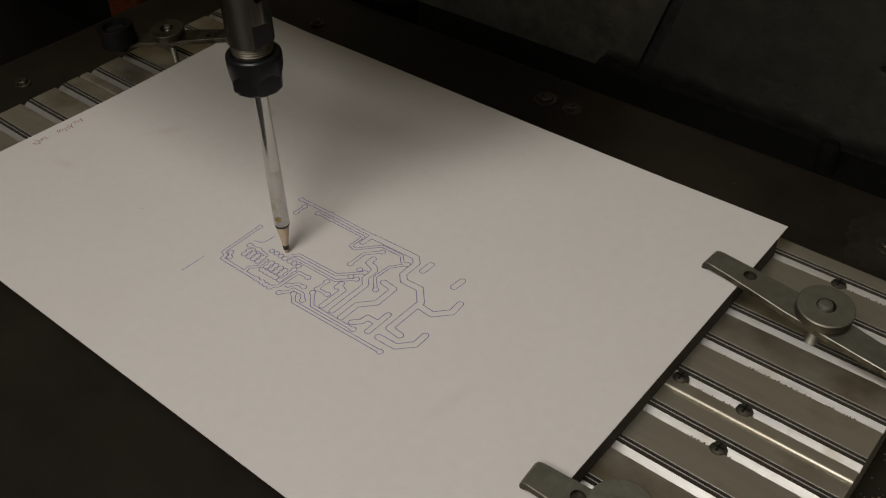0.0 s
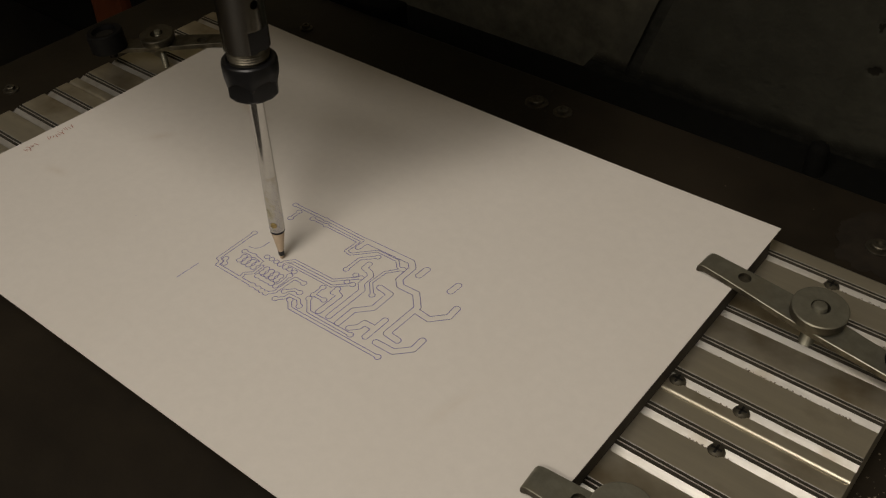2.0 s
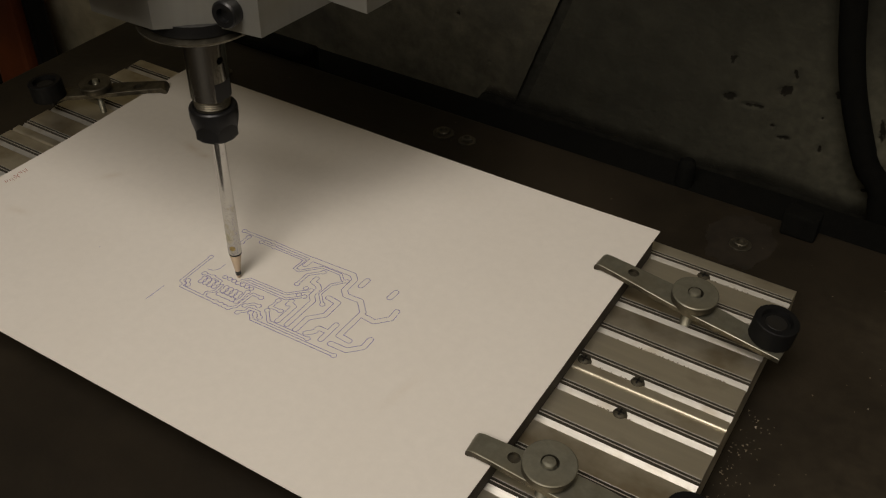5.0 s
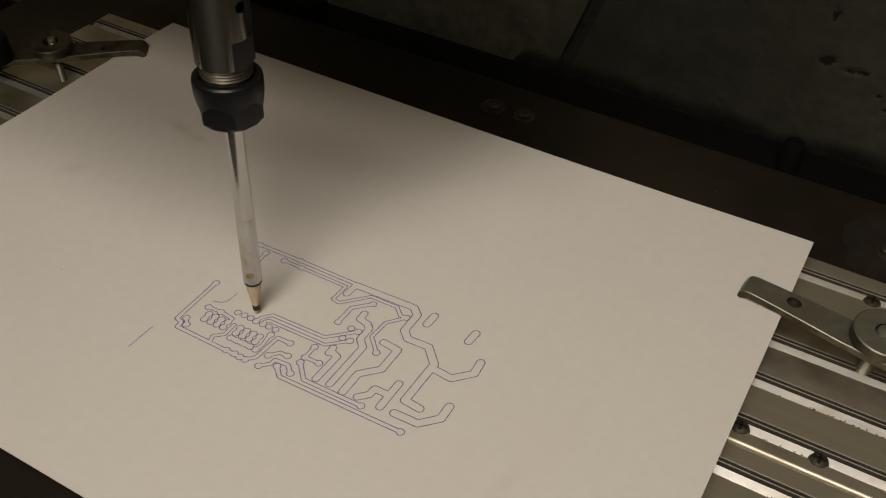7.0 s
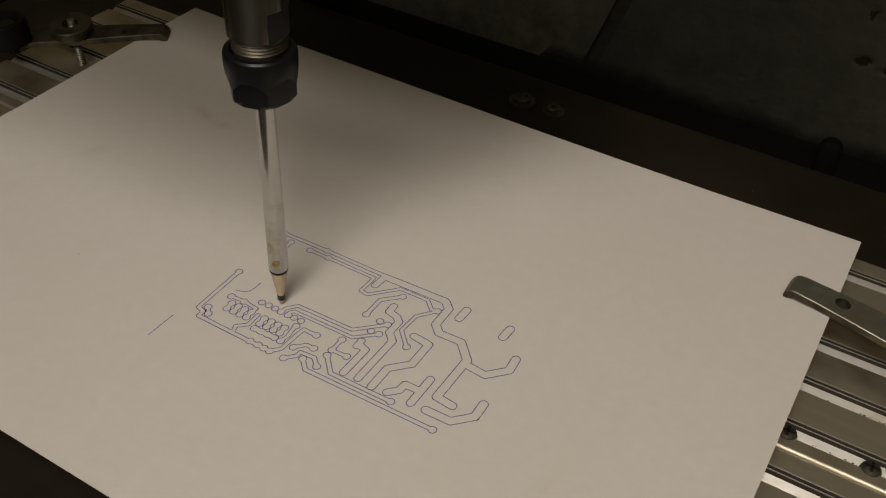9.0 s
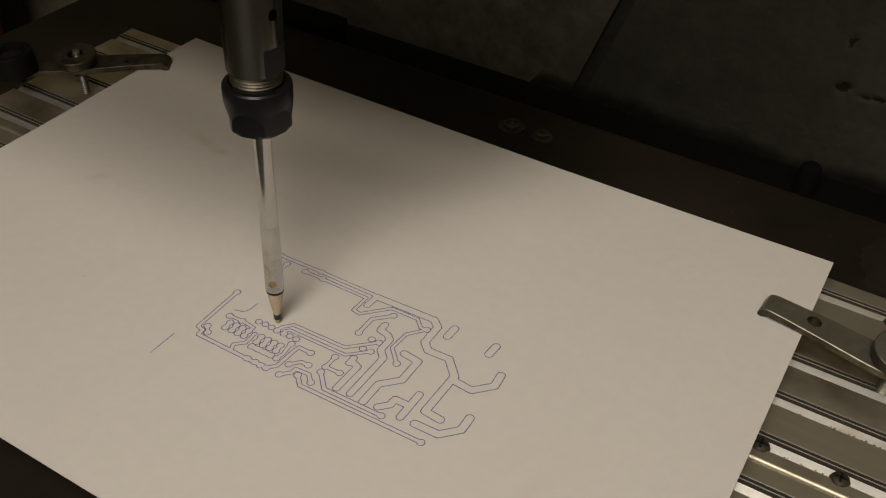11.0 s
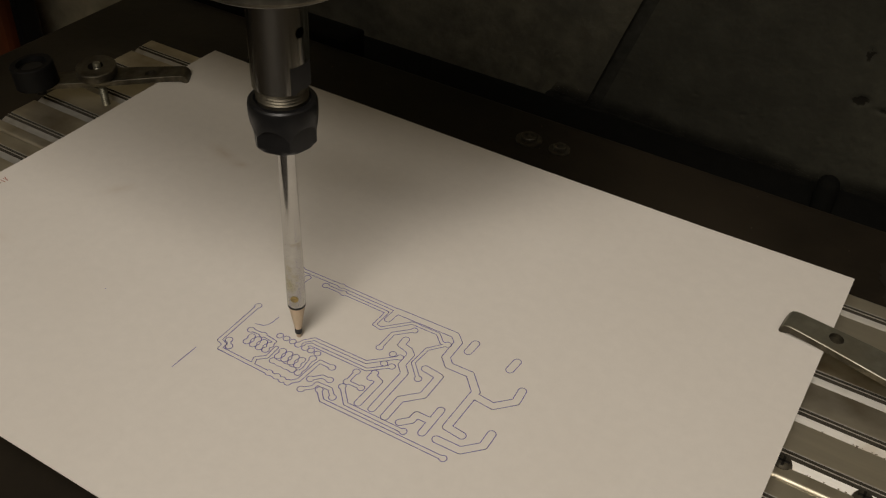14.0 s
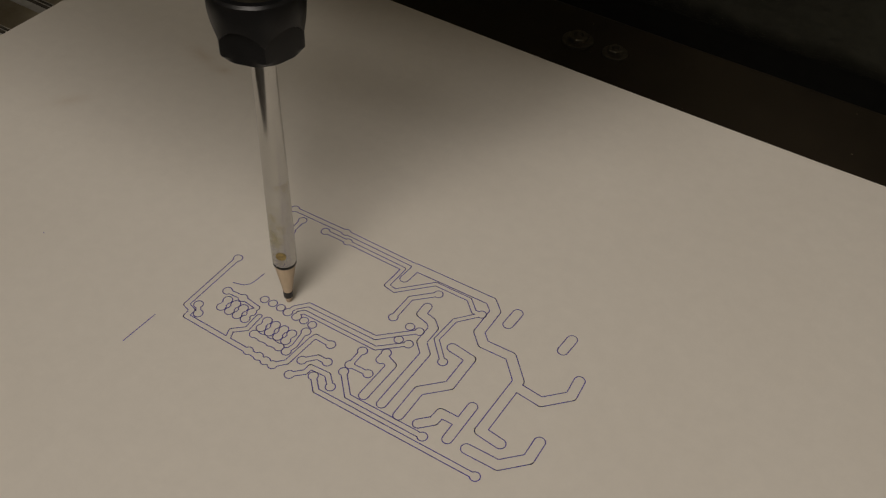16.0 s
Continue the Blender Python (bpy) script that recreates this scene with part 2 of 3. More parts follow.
def box(x0, x1, y0, y1, z0, z1, bevel=0.0, bm=None):
    own = bm or bmesh.new()
    r = bmesh.ops.create_cube(own, size=1)
    bmesh.ops.scale(own, vec=(x1 - x0, y1 - y0, z1 - z0), verts=r["verts"])
    bmesh.ops.translate(own, vec=((x0 + x1) / 2, (y0 + y1) / 2, (z0 + z1) / 2), verts=r["verts"])
    if bevel:
        edges = list({e for v in r["verts"] for e in v.link_edges})
        bmesh.ops.bevel(own, geom=edges, offset=bevel, segments=2, affect="EDGES", profile=0.6)
    return own


def prism(outline, z0, z1, bevel=0.0, bm=None):
    """An upright prism over a plan outline."""
    own = bm or bmesh.new()
    low = [own.verts.new((x, y, z0)) for x, y in outline]
    high = [own.verts.new((x, y, z1)) for x, y in outline]
    n = len(outline)
    own.faces.new(low[::-1])
    top = own.faces.new(high)
    for i in range(n):
        own.faces.new((low[i], low[(i + 1) % n], high[(i + 1) % n], high[i]))
    if bevel:
        bmesh.ops.bevel(own, geom=list(top.edges), offset=bevel, segments=2, affect="EDGES", profile=0.6)
    return own


def lathe(profile, seg=32, bm=None, at=(0, 0, 0)):
    """A turned body from (radius, height) pairs, closed at both ends."""
    own = bm or bmesh.new()
    rings = []
    for r, z in profile:
        rings.append([own.verts.new((at[0] + r * math.cos(2 * math.pi * k / seg), at[1] + r * math.sin(2 * math.pi * k / seg), at[2] + z)) for k in range(seg)])
    for a, b in zip(rings, rings[1:]):
        for k in range(seg):
            own.faces.new((a[k], a[(k + 1) % seg], b[(k + 1) % seg], b[k]))
    own.faces.new(rings[0][::-1])
    own.faces.new(rings[-1])
    return own


def glide(pts, steps=6):
    """Rounds a run of points to a smooth curve through them."""
    p = [Vector(q) for q in pts]
    out = []
    for i in range(len(p) - 1):
        a, b, c, d = p[max(i - 1, 0)], p[i], p[i + 1], p[min(i + 2, len(p) - 1)]
        for k in range(steps):
            t = k / steps
            out.append(0.5 * (2 * b + (c - a) * t + (2 * a - 5 * b + 4 * c - d) * t * t + (3 * b - a - 3 * c + d) * t ** 3))
    return out + [p[-1]]


def cut_out(bm, cutter):
    """Takes one closed body away from another and gives the rest as a bmesh."""
    obs = []
    for b in (bm, cutter):
        bmesh.ops.recalc_face_normals(b, faces=b.faces[:])
        me = bpy.data.meshes.new("blank")
        b.to_mesh(me)
        b.free()
        obs.append(bpy.data.objects.new("blank", me))
        scene.collection.objects.link(obs[-1])
    md = obs[0].modifiers.new("cut", "BOOLEAN")
    md.operation, md.solver, md.object = "DIFFERENCE", "EXACT", obs[1]
    dg = bpy.context.evaluated_depsgraph_get()
    rest = bmesh.new()
    rest.from_mesh(obs[0].evaluated_get(dg).to_mesh())
    for ob in obs:
        me = ob.data
        bpy.data.objects.remove(ob)
        bpy.data.meshes.remove(me)
    return rest


def tube(points, radius, seg=10, bm=None):
    """A round bar or cable along points."""
    own = bm or bmesh.new()
    pts = [Vector(p) for p in points]
    rings = []
    for i, p in enumerate(pts):
        d = (pts[min(i + 1, len(pts) - 1)] - pts[max(i - 1, 0)]).normalized()
        a = d.orthogonal().normalized() if abs(d.z) > 0.9 else d.cross(Vector((0, 0, 1))).normalized()
        b = d.cross(a)
        rings.append([own.verts.new(p + radius * (math.cos(2 * math.pi * k / seg) * a + math.sin(2 * math.pi * k / seg) * b)) for k in range(seg)])
    for r0, r1 in zip(rings, rings[1:]):
        for k in range(seg):
            own.faces.new((r0[k], r0[(k + 1) % seg], r1[(k + 1) % seg], r1[k]))
    own.faces.new(rings[0][::-1])
    own.faces.new(rings[-1])
    return own


# ---- the room: floor, walls, ceiling, bench ----
BENCH_Z, BASE_Z, BED_Z = -0.24, -0.037, -0.0125
WALL_Y = 0.448
tagged(part("floor", box(-2.2, 2.4, -2.6, 1.0, -1.15, -1.05), ROOM), "grey concrete workshop floor", "floor", kind="structure")
tagged(part("ceiling", box(-2.2, 2.4, -2.6, 1.0, 1.45, 1.55), ROOM), "plain grey workshop ceiling", "ceiling", kind="structure")
tagged(part("wall_south", box(-2.2, 2.4, -2.7, -2.6, -1.05, 1.45), ROOM), "plain grey wall", "wall", kind="structure")
tagged(part("wall_west", box(-2.3, -2.2, -2.6, 0.46, -1.05, 1.45), ROOM), "plain grey wall", "wall", kind="structure")
tagged(part("wall_east", box(2.4, 2.5, -2.6, 0.46, -1.05, 1.45), ROOM), "plain grey wall", "wall", kind="structure")


def worn_pit(x, z, at):
    """How deep, from 0 to 1, a place lies in one of the pits: middle, half width, half height and slope of each."""
    deep = 0.0
    for px, pz, rx, rz, slope in at:
        if abs(x - px) > 2.2 * rx or abs(z - pz) > 2.2 * rz + 1.5 * rx:
            continue
        u, v = x - px, z - pz - slope * (x - px)
        wob = 1 + 0.45 * noise.noise(Vector((x * 240, z * 240, px * 40))) + 0.25 * noise.noise(Vector((x * 600, z * 600, pz * 40)))
        deep = max(deep, 1 - ((u / rx) ** 2 + (v / rz) ** 2) * wob)
    return min(1.0, max(0.0, deep) * 1.3)


def wall_surface(x0, x1, z0, z1, y, nx, nz, seed, rough, dent, lean0=0.0, lean1=0.0, pits=()):
    """Rough wall face: uneven, finely pocked, with a few large worn pits."""
    bm = bmesh.new()
    grid = []
    for j in range(nz + 1):
        row = []
        for i in range(nx + 1):
            x, z = x0 + (x1 - x0) * i / nx, z0 + (z1 - z0) * j / nz
            x += ((1 - i / nx) * lean0 + i / nx * lean1) * (z + 0.1)
            p = Vector((x * 9 + seed, z * 9, seed))
            d = rough * noise.fractal(p, 0.7, 2.0, 5)
            pocks = noise.noise(Vector((x * 115, z * 130, seed + 7))) + 0.5 * noise.noise(Vector((x * 260, z * 260, seed + 9)))
            d += dent * min(1.0, max(0.0, pocks - 0.78) * 1.8)
            d += 0.0010 * worn_pit(x, z, pits)
            d += 0.00025 * noise.noise(Vector((x * 420, z * 420, seed)))
            row.append(bm.verts.new((x, y + d, z)))
        grid.append(row)
    for j in range(nz):
        for i in range(nx):
            bm.faces.new((grid[j][i], grid[j][i + 1], grid[j + 1][i + 1], grid[j + 1][i]))
    return bm


WORN = ((0.259, -0.022, 0.0035, 0.0055, 0), (0.262, -0.050, 0.0065, 0.0040, 0.3), (0.279, -0.052, 0.0090, 0.0026, 0.1), (0.297, -0.035, 0.0075, 0.0045, 0.7), (0.3015, -0.023, 0.0020, 0.0060, 0.5),
        (0.330, -0.029, 0.0035, 0.0048, 0), (0.303, -0.070, 0.0060, 0.0020, 0.2), (0.327, -0.071, 0.0026, 0.0040, 0), (0.361, -0.045, 0.0040, 0.0100, 0.2), (0.366, -0.072, 0.0050, 0.0030, 0),
        (0.362, -0.092, 0.0050, 0.0022, 0.1), (0.294, -0.063, 0.0020, 0.0016, 0), (0.324, -0.048, 0.0018, 0.0018, 0), (0.345, -0.060, 0.0020, 0.0016, 0))
WORN_OLIVE = ((0.012, 0.012, 0.0045, 0.0090, 0.3), (-0.020, -0.020, 0.0060, 0.0030, 0.2), (0.045, -0.045, 0.0030, 0.0030, 0), (-0.055, -0.035, 0.0050, 0.0030, -0.2), (0.030, -0.015, 0.0020, 0.0035, 0))


# paler right part of the block, with its light gradient put into the colour
cloudy_spot(GREYBLOCK, (0.40, -0.055, 10), (0.20, 0.15), (0.125, 0.119, 0.085), 1.0, 0.0, True)
for block_material, holes in ((GREYBLOCK, WORN), (MIDBLOCK, WORN_OLIVE)):
    for px, pz, rx, rz, slope in holes:
        cloudy_spot(block_material, (px, pz, math.degrees(math.atan(slope))), (rx * 2.6, rz * 2.8), (0.012, 0.0105, 0.007), 8.0, 4.4, True)
wall_n = part("wall_north", box(-2.2, 2.4, WALL_Y + 0.012, 1.0, -1.05, 1.45), PLASTER)
tagged(wall_n, "stained beige masonry wall behind the machine", "wall", kind="structure")
part("block", wall_surface(-0.70, -0.155, -0.24, 0.20, WALL_Y, 160, 120, 5.3, 0.004, 0.004, 0, 0), PLASTER, wall_n, "pale yellowish plastered block", True)
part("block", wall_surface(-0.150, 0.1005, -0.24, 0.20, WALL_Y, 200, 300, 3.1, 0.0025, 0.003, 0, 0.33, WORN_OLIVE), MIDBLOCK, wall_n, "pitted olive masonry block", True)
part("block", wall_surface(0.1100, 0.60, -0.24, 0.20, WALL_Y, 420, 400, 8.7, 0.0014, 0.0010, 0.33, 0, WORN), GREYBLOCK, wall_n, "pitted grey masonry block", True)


def joint_strip(x0, z0, z1, lean, w):
    bm = bmesh.new()
    bm.faces.new([bm.verts.new((x0 + lean * (z + 0.1) + s * w, WALL_Y + 0.005, z)) for s, z in ((-1, z0), (1, z0), (1, z1), (-1, z1))])
    return bm


part("mortar", joint_strip(0.1053, -0.24, 0.20, 0.33, 0.012), JOINT, wall_n, "dark recessed mortar joint")


def foot_band(x0, x1, z0, top, seed, n=640):
    """Black sheet along the foot of the wall, with a ragged upper rim."""
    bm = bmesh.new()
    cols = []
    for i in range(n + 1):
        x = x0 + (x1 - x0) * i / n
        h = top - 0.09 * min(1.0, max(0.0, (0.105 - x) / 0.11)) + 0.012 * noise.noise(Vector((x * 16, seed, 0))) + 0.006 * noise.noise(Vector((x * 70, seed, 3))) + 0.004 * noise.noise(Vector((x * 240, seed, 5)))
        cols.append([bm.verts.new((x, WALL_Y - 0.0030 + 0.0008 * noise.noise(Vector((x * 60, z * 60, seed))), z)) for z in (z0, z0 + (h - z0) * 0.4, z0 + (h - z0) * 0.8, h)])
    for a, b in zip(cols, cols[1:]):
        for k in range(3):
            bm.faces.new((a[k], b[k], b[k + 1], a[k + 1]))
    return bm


part("foot_sheet", foot_band(-0.02, 0.62, BENCH_Z, -0.078, 2.0), WALL_FOOT, wall_n, "black band with a ragged rim", True)

bench = part("workbench", box(-1.2, 1.6, -1.2, 0.425, BENCH_Z - 0.06, BENCH_Z, 0.003), BLACKPAINT)
tagged(bench, "black painted workbench against the wall", "workbench")
for bx in (-1.1, 1.5):
    for by in (-1.1, 0.35):
        part("leg", box(bx - 0.04, bx + 0.04, by - 0.04, by + 0.04, -1.05, BENCH_Z - 0.06), BLACKPAINT, bench)

# machine base: a dark board box on the bench
machine_base = thing("machine_base", (0, 0, BENCH_Z), "dark brown stained machine base board with bolts", "machine base")
part("base_board", box(-0.142, 0.80, -0.75, 0.306, BASE_Z - 0.022 - BENCH_Z, BASE_Z - BENCH_Z, 0.0015), BASE, machine_base, "dark stained board with scratches")
part("frame", box(-0.135, 0.79, -0.74, 0.296, 0, BASE_Z - 0.022 - BENCH_Z), BLACKPAINT, machine_base, "black frame under the board")
part("back_rail", box(-0.142, 0.005, 0.3065, 0.326, BASE_Z - BENCH_Z - 0.03, BASE_Z - BENCH_Z + 0.005, 0.002), MATT, machine_base, "black back rail")
# the gap's darkness is put into a black strip before the wall
part("gap_strip", box(-0.142, 0.80, 0.330, 0.372, BASE_Z - BENCH_Z - 0.07, BASE_Z - BENCH_Z - 0.026, 0.002), MATT, machine_base, "black strip put in the dark gap behind the board")


def base_bolt(x, y, r, label):
    b = thing("bolt", (x, y, BASE_Z), label, "bolt", "bolts in the base board")
    part("washer", lathe([(r * 1.55, 0), (r * 1.55, 0.0009), (r * 1.45, 0.0011), (r * 1.0, 0.0011)], 28), DIRT_AND_SHADE, b)
    bm = lathe([(r, 0.0011), (r, 0.0026), (r * 0.9, 0.0030), (r * 0.55, 0.0030), (r * 0.5, 0.0016)], 6 if r < 0.0035 else 24)
    part("head", bm, DIRT_AND_SHADE, b)
    return b


base_bolt(0.1340, 0.2815, 0.0042, "dull steel socket bolt with wide washer in the dark board")
base_bolt(0.1506, 0.2818, 0.0034, "dull steel hex bolt with washer in the dark board")
base_bolt(-0.0288, 0.2685, 0.0026, "small steel screw in the dark board")
base_bolt(0.3236, 0.2715, 0.0038, "dull steel socket bolt beside a brown stain")
base_bolt(-0.1114, 0.1155, 0.0028, "small steel screw near the side rail")


rim = []
for k in range(72):
    a = 2 * math.pi * k / 72
    r = 0.021 + 0.006 * noise.noise(Vector((2 * math.cos(a), 2 * math.sin(a), 4.0))) + 0.0022 * noise.noise(Vector((9 * math.cos(a), 9 * math.sin(a), 1.0)))
    rim.append((0.322 + r * 0.85 * math.cos(a), 0.276 + r * 1.15 * math.sin(a)))
stain_plate = part("rust_patch", prism(rim, BASE_Z, BASE_Z + 0.0002), SCRAP)
tagged(stain_plate, "thin brown scrap of board under a bolt", "scrap")


# ---- the slotted aluminium bed ----
BED_X0, BED_X1, BED_W, PITCH, SLOT_AT = -0.052, 0.3622, 0.0998, 0.020, 0.0072


def extrusion_profile(width, height):
    """Cross-section (y, z) of a bar with five open slots, twin scribed lines behind each slot."""
    pts = [(0.0, -height), (0.0, -0.0013)]
    pts += [(0.0013 * (1 - math.cos(radians(a))), -0.0013 * (1 - math.sin(radians(a)))) for a in (15, 30, 45, 60, 75, 90)]
    for k in range(5):
        c = SLOT_AT + PITCH * k
        w, deep = 0.0018, 0.0018
        pts += [(c - w - 0.0003, 0.0), (c - w, -0.0003), (c - w, -deep), (c - w + 0.0008, -deep), (c + w, -0.0004)]
        y = c + w
        pts += [(y + 0.0001, -0.0024), (y + 0.0012, -0.0024), (y + 0.0013, -0.0001), (y + 0.0017, 0.0), (y + 0.0018, -0.0022), (y + 0.0029, -0.0022), (y + 0.0030, -0.0001), (y + 0.0033, 0.0)]
    pts += [(width - 0.0012, 0.0), (width - 0.0004, -0.0004), (width, -0.0012), (width, -height)]
    return pts


# pale slot floors, ridge glints painted pale, groove shade painted dark
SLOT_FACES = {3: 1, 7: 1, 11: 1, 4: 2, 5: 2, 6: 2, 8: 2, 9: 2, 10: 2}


def extrusion(width, height, x0, x1, steps=1):
    bm = bmesh.new()
    prof = extrusion_profile(width, height)
    rings = []
    for i in range(steps + 1):
        x = x0 + (x1 - x0) * i / steps
        rings.append([bm.verts.new((x, y, z)) for y, z in prof])
    n = len(prof)
    for a, b in zip(rings, rings[1:]):
        for k in range(n):
            side = bm.faces.new((a[k], a[(k + 1) % n], b[(k + 1) % n], b[k]))
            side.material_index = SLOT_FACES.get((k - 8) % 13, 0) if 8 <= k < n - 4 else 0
    for ring in (rings[0], rings[-1]):
        f = bm.faces.new(ring)
        bmesh.ops.triangulate(bm, faces=[f])
    return bm


bed = thing("slotted_bed", (0, 0, BED_Z), "worn aluminium T-slot bed bolted to the base", "machine bed")
for y0 in (0.1200, 0.0200):
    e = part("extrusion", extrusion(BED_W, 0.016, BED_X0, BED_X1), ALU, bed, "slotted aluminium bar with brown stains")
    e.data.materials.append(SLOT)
    e.data.materials.append(GROOVE_SHADE)
    e.location = (0, y0, 0)
for x in (0.02, 0.30):
    part("support_bar", box(x - 0.02, x + 0.02, 0.022, 0.218, BASE_Z - BED_Z, -0.0161), BLACKPAINT, bed, "black support bar")


def slot_screw(x, y):
    s = thing("slot_screw", (x, y - 0.0010, BED_Z - 0.0020), "oily cross-head screw sunk in a bed slot", "screw", "screws in the bed slots")
    bm = lathe([(0.0030, 0), (0.0031, 0.0014), (0.0027, 0.0024), (0.0015, 0.0029), (0.0004, 0.0030)], 24)
    part("head", bm, DIRT_AND_SHADE, s)
    # the driver recess's shade is put into a black cross on the head
    cross = box(-0.0019, 0.0019, -0.0004, 0.0004, 0.0024, 0.00315)
    box(-0.0004, 0.0004, -0.0019, 0.0019, 0.0024, 0.00315, bm=cross)
    part("dark_cross", cross, BLACKPAINT, s, "black cross standing in for the shaded recess")
    return s


for sx, sy in ((0.3225, 0.1272), (0.3232, 0.1073), (0.2985, 0.1272), (0.3222, 0.2072)):
    slot_screw(sx, sy)

# ---- backing board and paper ----
backing = part("backing_board", box(0.006, 0.2955, 0.018, 0.2070, BED_Z, -0.0006, 0.0004), BOARD)
tagged(backing, "thin dark fibreboard under the paper", "board")


def paper_height(x, y):
    """Slight waves near the rims, flat where the plot is."""
    edge = max(0.0, 0.03 - x) / 0.03
    wave = 0.0011 * edge * (0.5 + 0.5 * math.sin(y * 38 + 0.6))
    right = max(0.0, x - 0.245) / 0.052
    wave += 0.0006 * right * (0.5 + 0.5 * math.sin(y * 30 + 2.0))
    back = max(0.0, y - 0.17) / 0.04
    wave += 0.0005 * back * (0.5 + 0.5 * math.sin(x * 26))
    return wave


def sheet(w, d, nx, ny, thick):
    bm = bmesh.new()
    layers = []
    for lay in (0, 1):
        g = []
        for j in range(ny + 1):
            g.append([])
            for i in range(nx + 1):
                x, y = w * i / nx, d * j / ny
                g[j].append(bm.verts.new((x, y, paper_height(x, y) - lay * thick)))
        layers.append(g)
    for g in layers:
        for j in range(ny):
            for i in range(nx):
                bm.faces.new((g[j][i], g[j][i + 1], g[j + 1][i + 1], g[j + 1][i]))
    a, b = layers
    rim = [(0, i) for i in range(nx)] + [(j, nx) for j in range(ny)] + [(ny, i) for i in range(nx, 0, -1)] + [(j, 0) for j in range(ny, 0, -1)]
    for (j0, i0), (j1, i1) in zip(rim, rim[1:] + rim[:1]):
        bm.faces.new((a[j0][i0], a[j1][i1], b[j1][i1], b[j0][i0]))
    return bm


paper = part("paper_sheet", sheet(0.297, 0.210, 66, 48, 0.0003), PAPER, smooth=True)
tagged(paper, "white A4 paper sheet with a violet circuit plot", "paper")


# ---- the plotted circuit: outlines of joined tracks and pads ----
LINE, LIFT, PAD_R = 0.000125, 0.00006, 1.20


def plotted(x, y):
    """From the plotter's millimetres to the sheet, on which the plot lies a little askew."""
    return (0.9657 * x - 0.0043 * y + 8.73) / 1000, (0.0209 * x + 0.9857 * y - 3.63) / 1000


def capsule_outline(a, b, r):
    """Rounded outline of one track segment, in mm."""
    ax, ay = a
    bx, by = b
    ang = math.atan2(by - ay, bx - ax)
    n = max(10, int(r * 14))
    pts = [(bx + r * math.cos(ang - math.pi / 2 + math.pi * k / n), by + r * math.sin(ang - math.pi / 2 + math.pi * k / n)) for k in range(n + 1)]
    length = math.hypot(bx - ax, by - ay)
    m = max(1, int(length / 0.3))
    side = [(pts[-1][0] + (ax - bx) * k / m, pts[-1][1] + (ay - by) * k / m) for k in range(1, m)]
    cap = [(ax + r * math.cos(ang + math.pi / 2 + math.pi * k / n), ay + r * math.sin(ang + math.pi / 2 + math.pi * k / n)) for k in range(n + 1)]
    back = [(cap[-1][0] + (bx - ax) * k / m, cap[-1][1] + (by - ay) * k / m) for k in range(1, m)]
    return pts + side + cap + back


def near(p, a, b):
    dx, dy = b[0] - a[0], b[1] - a[1]
    q = dx * dx + dy * dy
    t = 0 if q == 0 else max(0, min(1, ((p[0] - a[0]) * dx + (p[1] - a[1]) * dy) / q))
    return math.hypot(p[0] - a[0] - t * dx, p[1] - a[1] - t * dy)


def ink_ribbon(bm, p, q):
    dx, dy = q[0] - p[0], q[1] - p[1]
    n = math.hypot(dx, dy)
    if n < 1e-6:
        return
    ox, oy = -dy / n * LINE * 1000, dx / n * LINE * 1000
    ex, ey = dx / n * 0.03, dy / n * 0.03
    quad = ((p[0] - ex + ox, p[1] - ey + oy), (p[0] - ex - ox, p[1] - ey - oy), (q[0] + ex - ox, q[1] + ey - oy), (q[0] + ex + ox, q[1] + ey + oy))
    bm.faces.new([bm.verts.new((*plotted(x, y), LIFT)) for x, y in quad])


def trace(r, *pts, pads=(), also=()):
    """One isolated track: the outline that the pen draws round its joined segments, branches and pads."""
    segs = [(a, b, r) for a, b in zip(pts, pts[1:])] or [(pts[0], pts[0], r)]
    for rb, *branch in also:
        segs += [(a, b, rb) for a, b in zip(branch, branch[1:])]
    segs += [(p, p, PAD_R) for p in pads]
    bm = bmesh.new()
    for i, (a, b, ri) in enumerate(segs):
        loop = capsule_outline(a, b, ri)
        for p, q in zip(loop, loop[1:] + loop[:1]):
            mid = ((p[0] + q[0]) / 2, (p[1] + q[1]) / 2)
            if all(near(mid, c, d) >= rj - 0.01 for j, (c, d, rj) in enumerate(segs) if j != i):
                ink_ribbon(bm, p, q)
    return part("ink_outline", bm, INK, paper)


def pen_line(*pts):
    bm = bmesh.new()
    for p, q in zip(pts, pts[1:]):
        ink_ribbon(bm, p, q)
    return part("ink_stroke", bm, INK, paper, "single violet pen stroke")


# wide supply track with its two branches
trace(1.35, (168.7, 107.9), (191.4, 108.4), (194.1, 105.9), (194.2, 97.8), (197.0, 95.1), (204.7, 95.3), (210.0, 89.7), (209.7, 72.7), (215.2, 72.1), pads=((127.8, 108.4), (145.3, 108.6)),
      also=((1.35, (210.5, 88.0), (217.4, 87.3), (222.6, 92.6), (222.2, 97.7)), (1.2, (168.8, 107.9), (168.4, 102.8)), (0.72, (127.8, 108.4), (145.3, 108.6), (168.7, 108.3))))
trace(0.62, (140.4, 105.8), (147.9, 105.8), (166.1, 105.6), (166.1, 102.4), (165.9, 98.4), (168.7, 97.9), (176.3, 105.7), (186.4, 105.8), (189.6, 102.8), (191.7, 103.1), (187.1, 97.7), (186.6, 90.1), (191.7, 84.9), pads=((140.4, 105.8), (147.9, 105.8), (191.7, 84.9), (191.7, 103.1),))
trace(0.70, (132.5, 105.8), (132.6, 100.7), pads=((132.5, 105.8), (132.6, 100.7),))
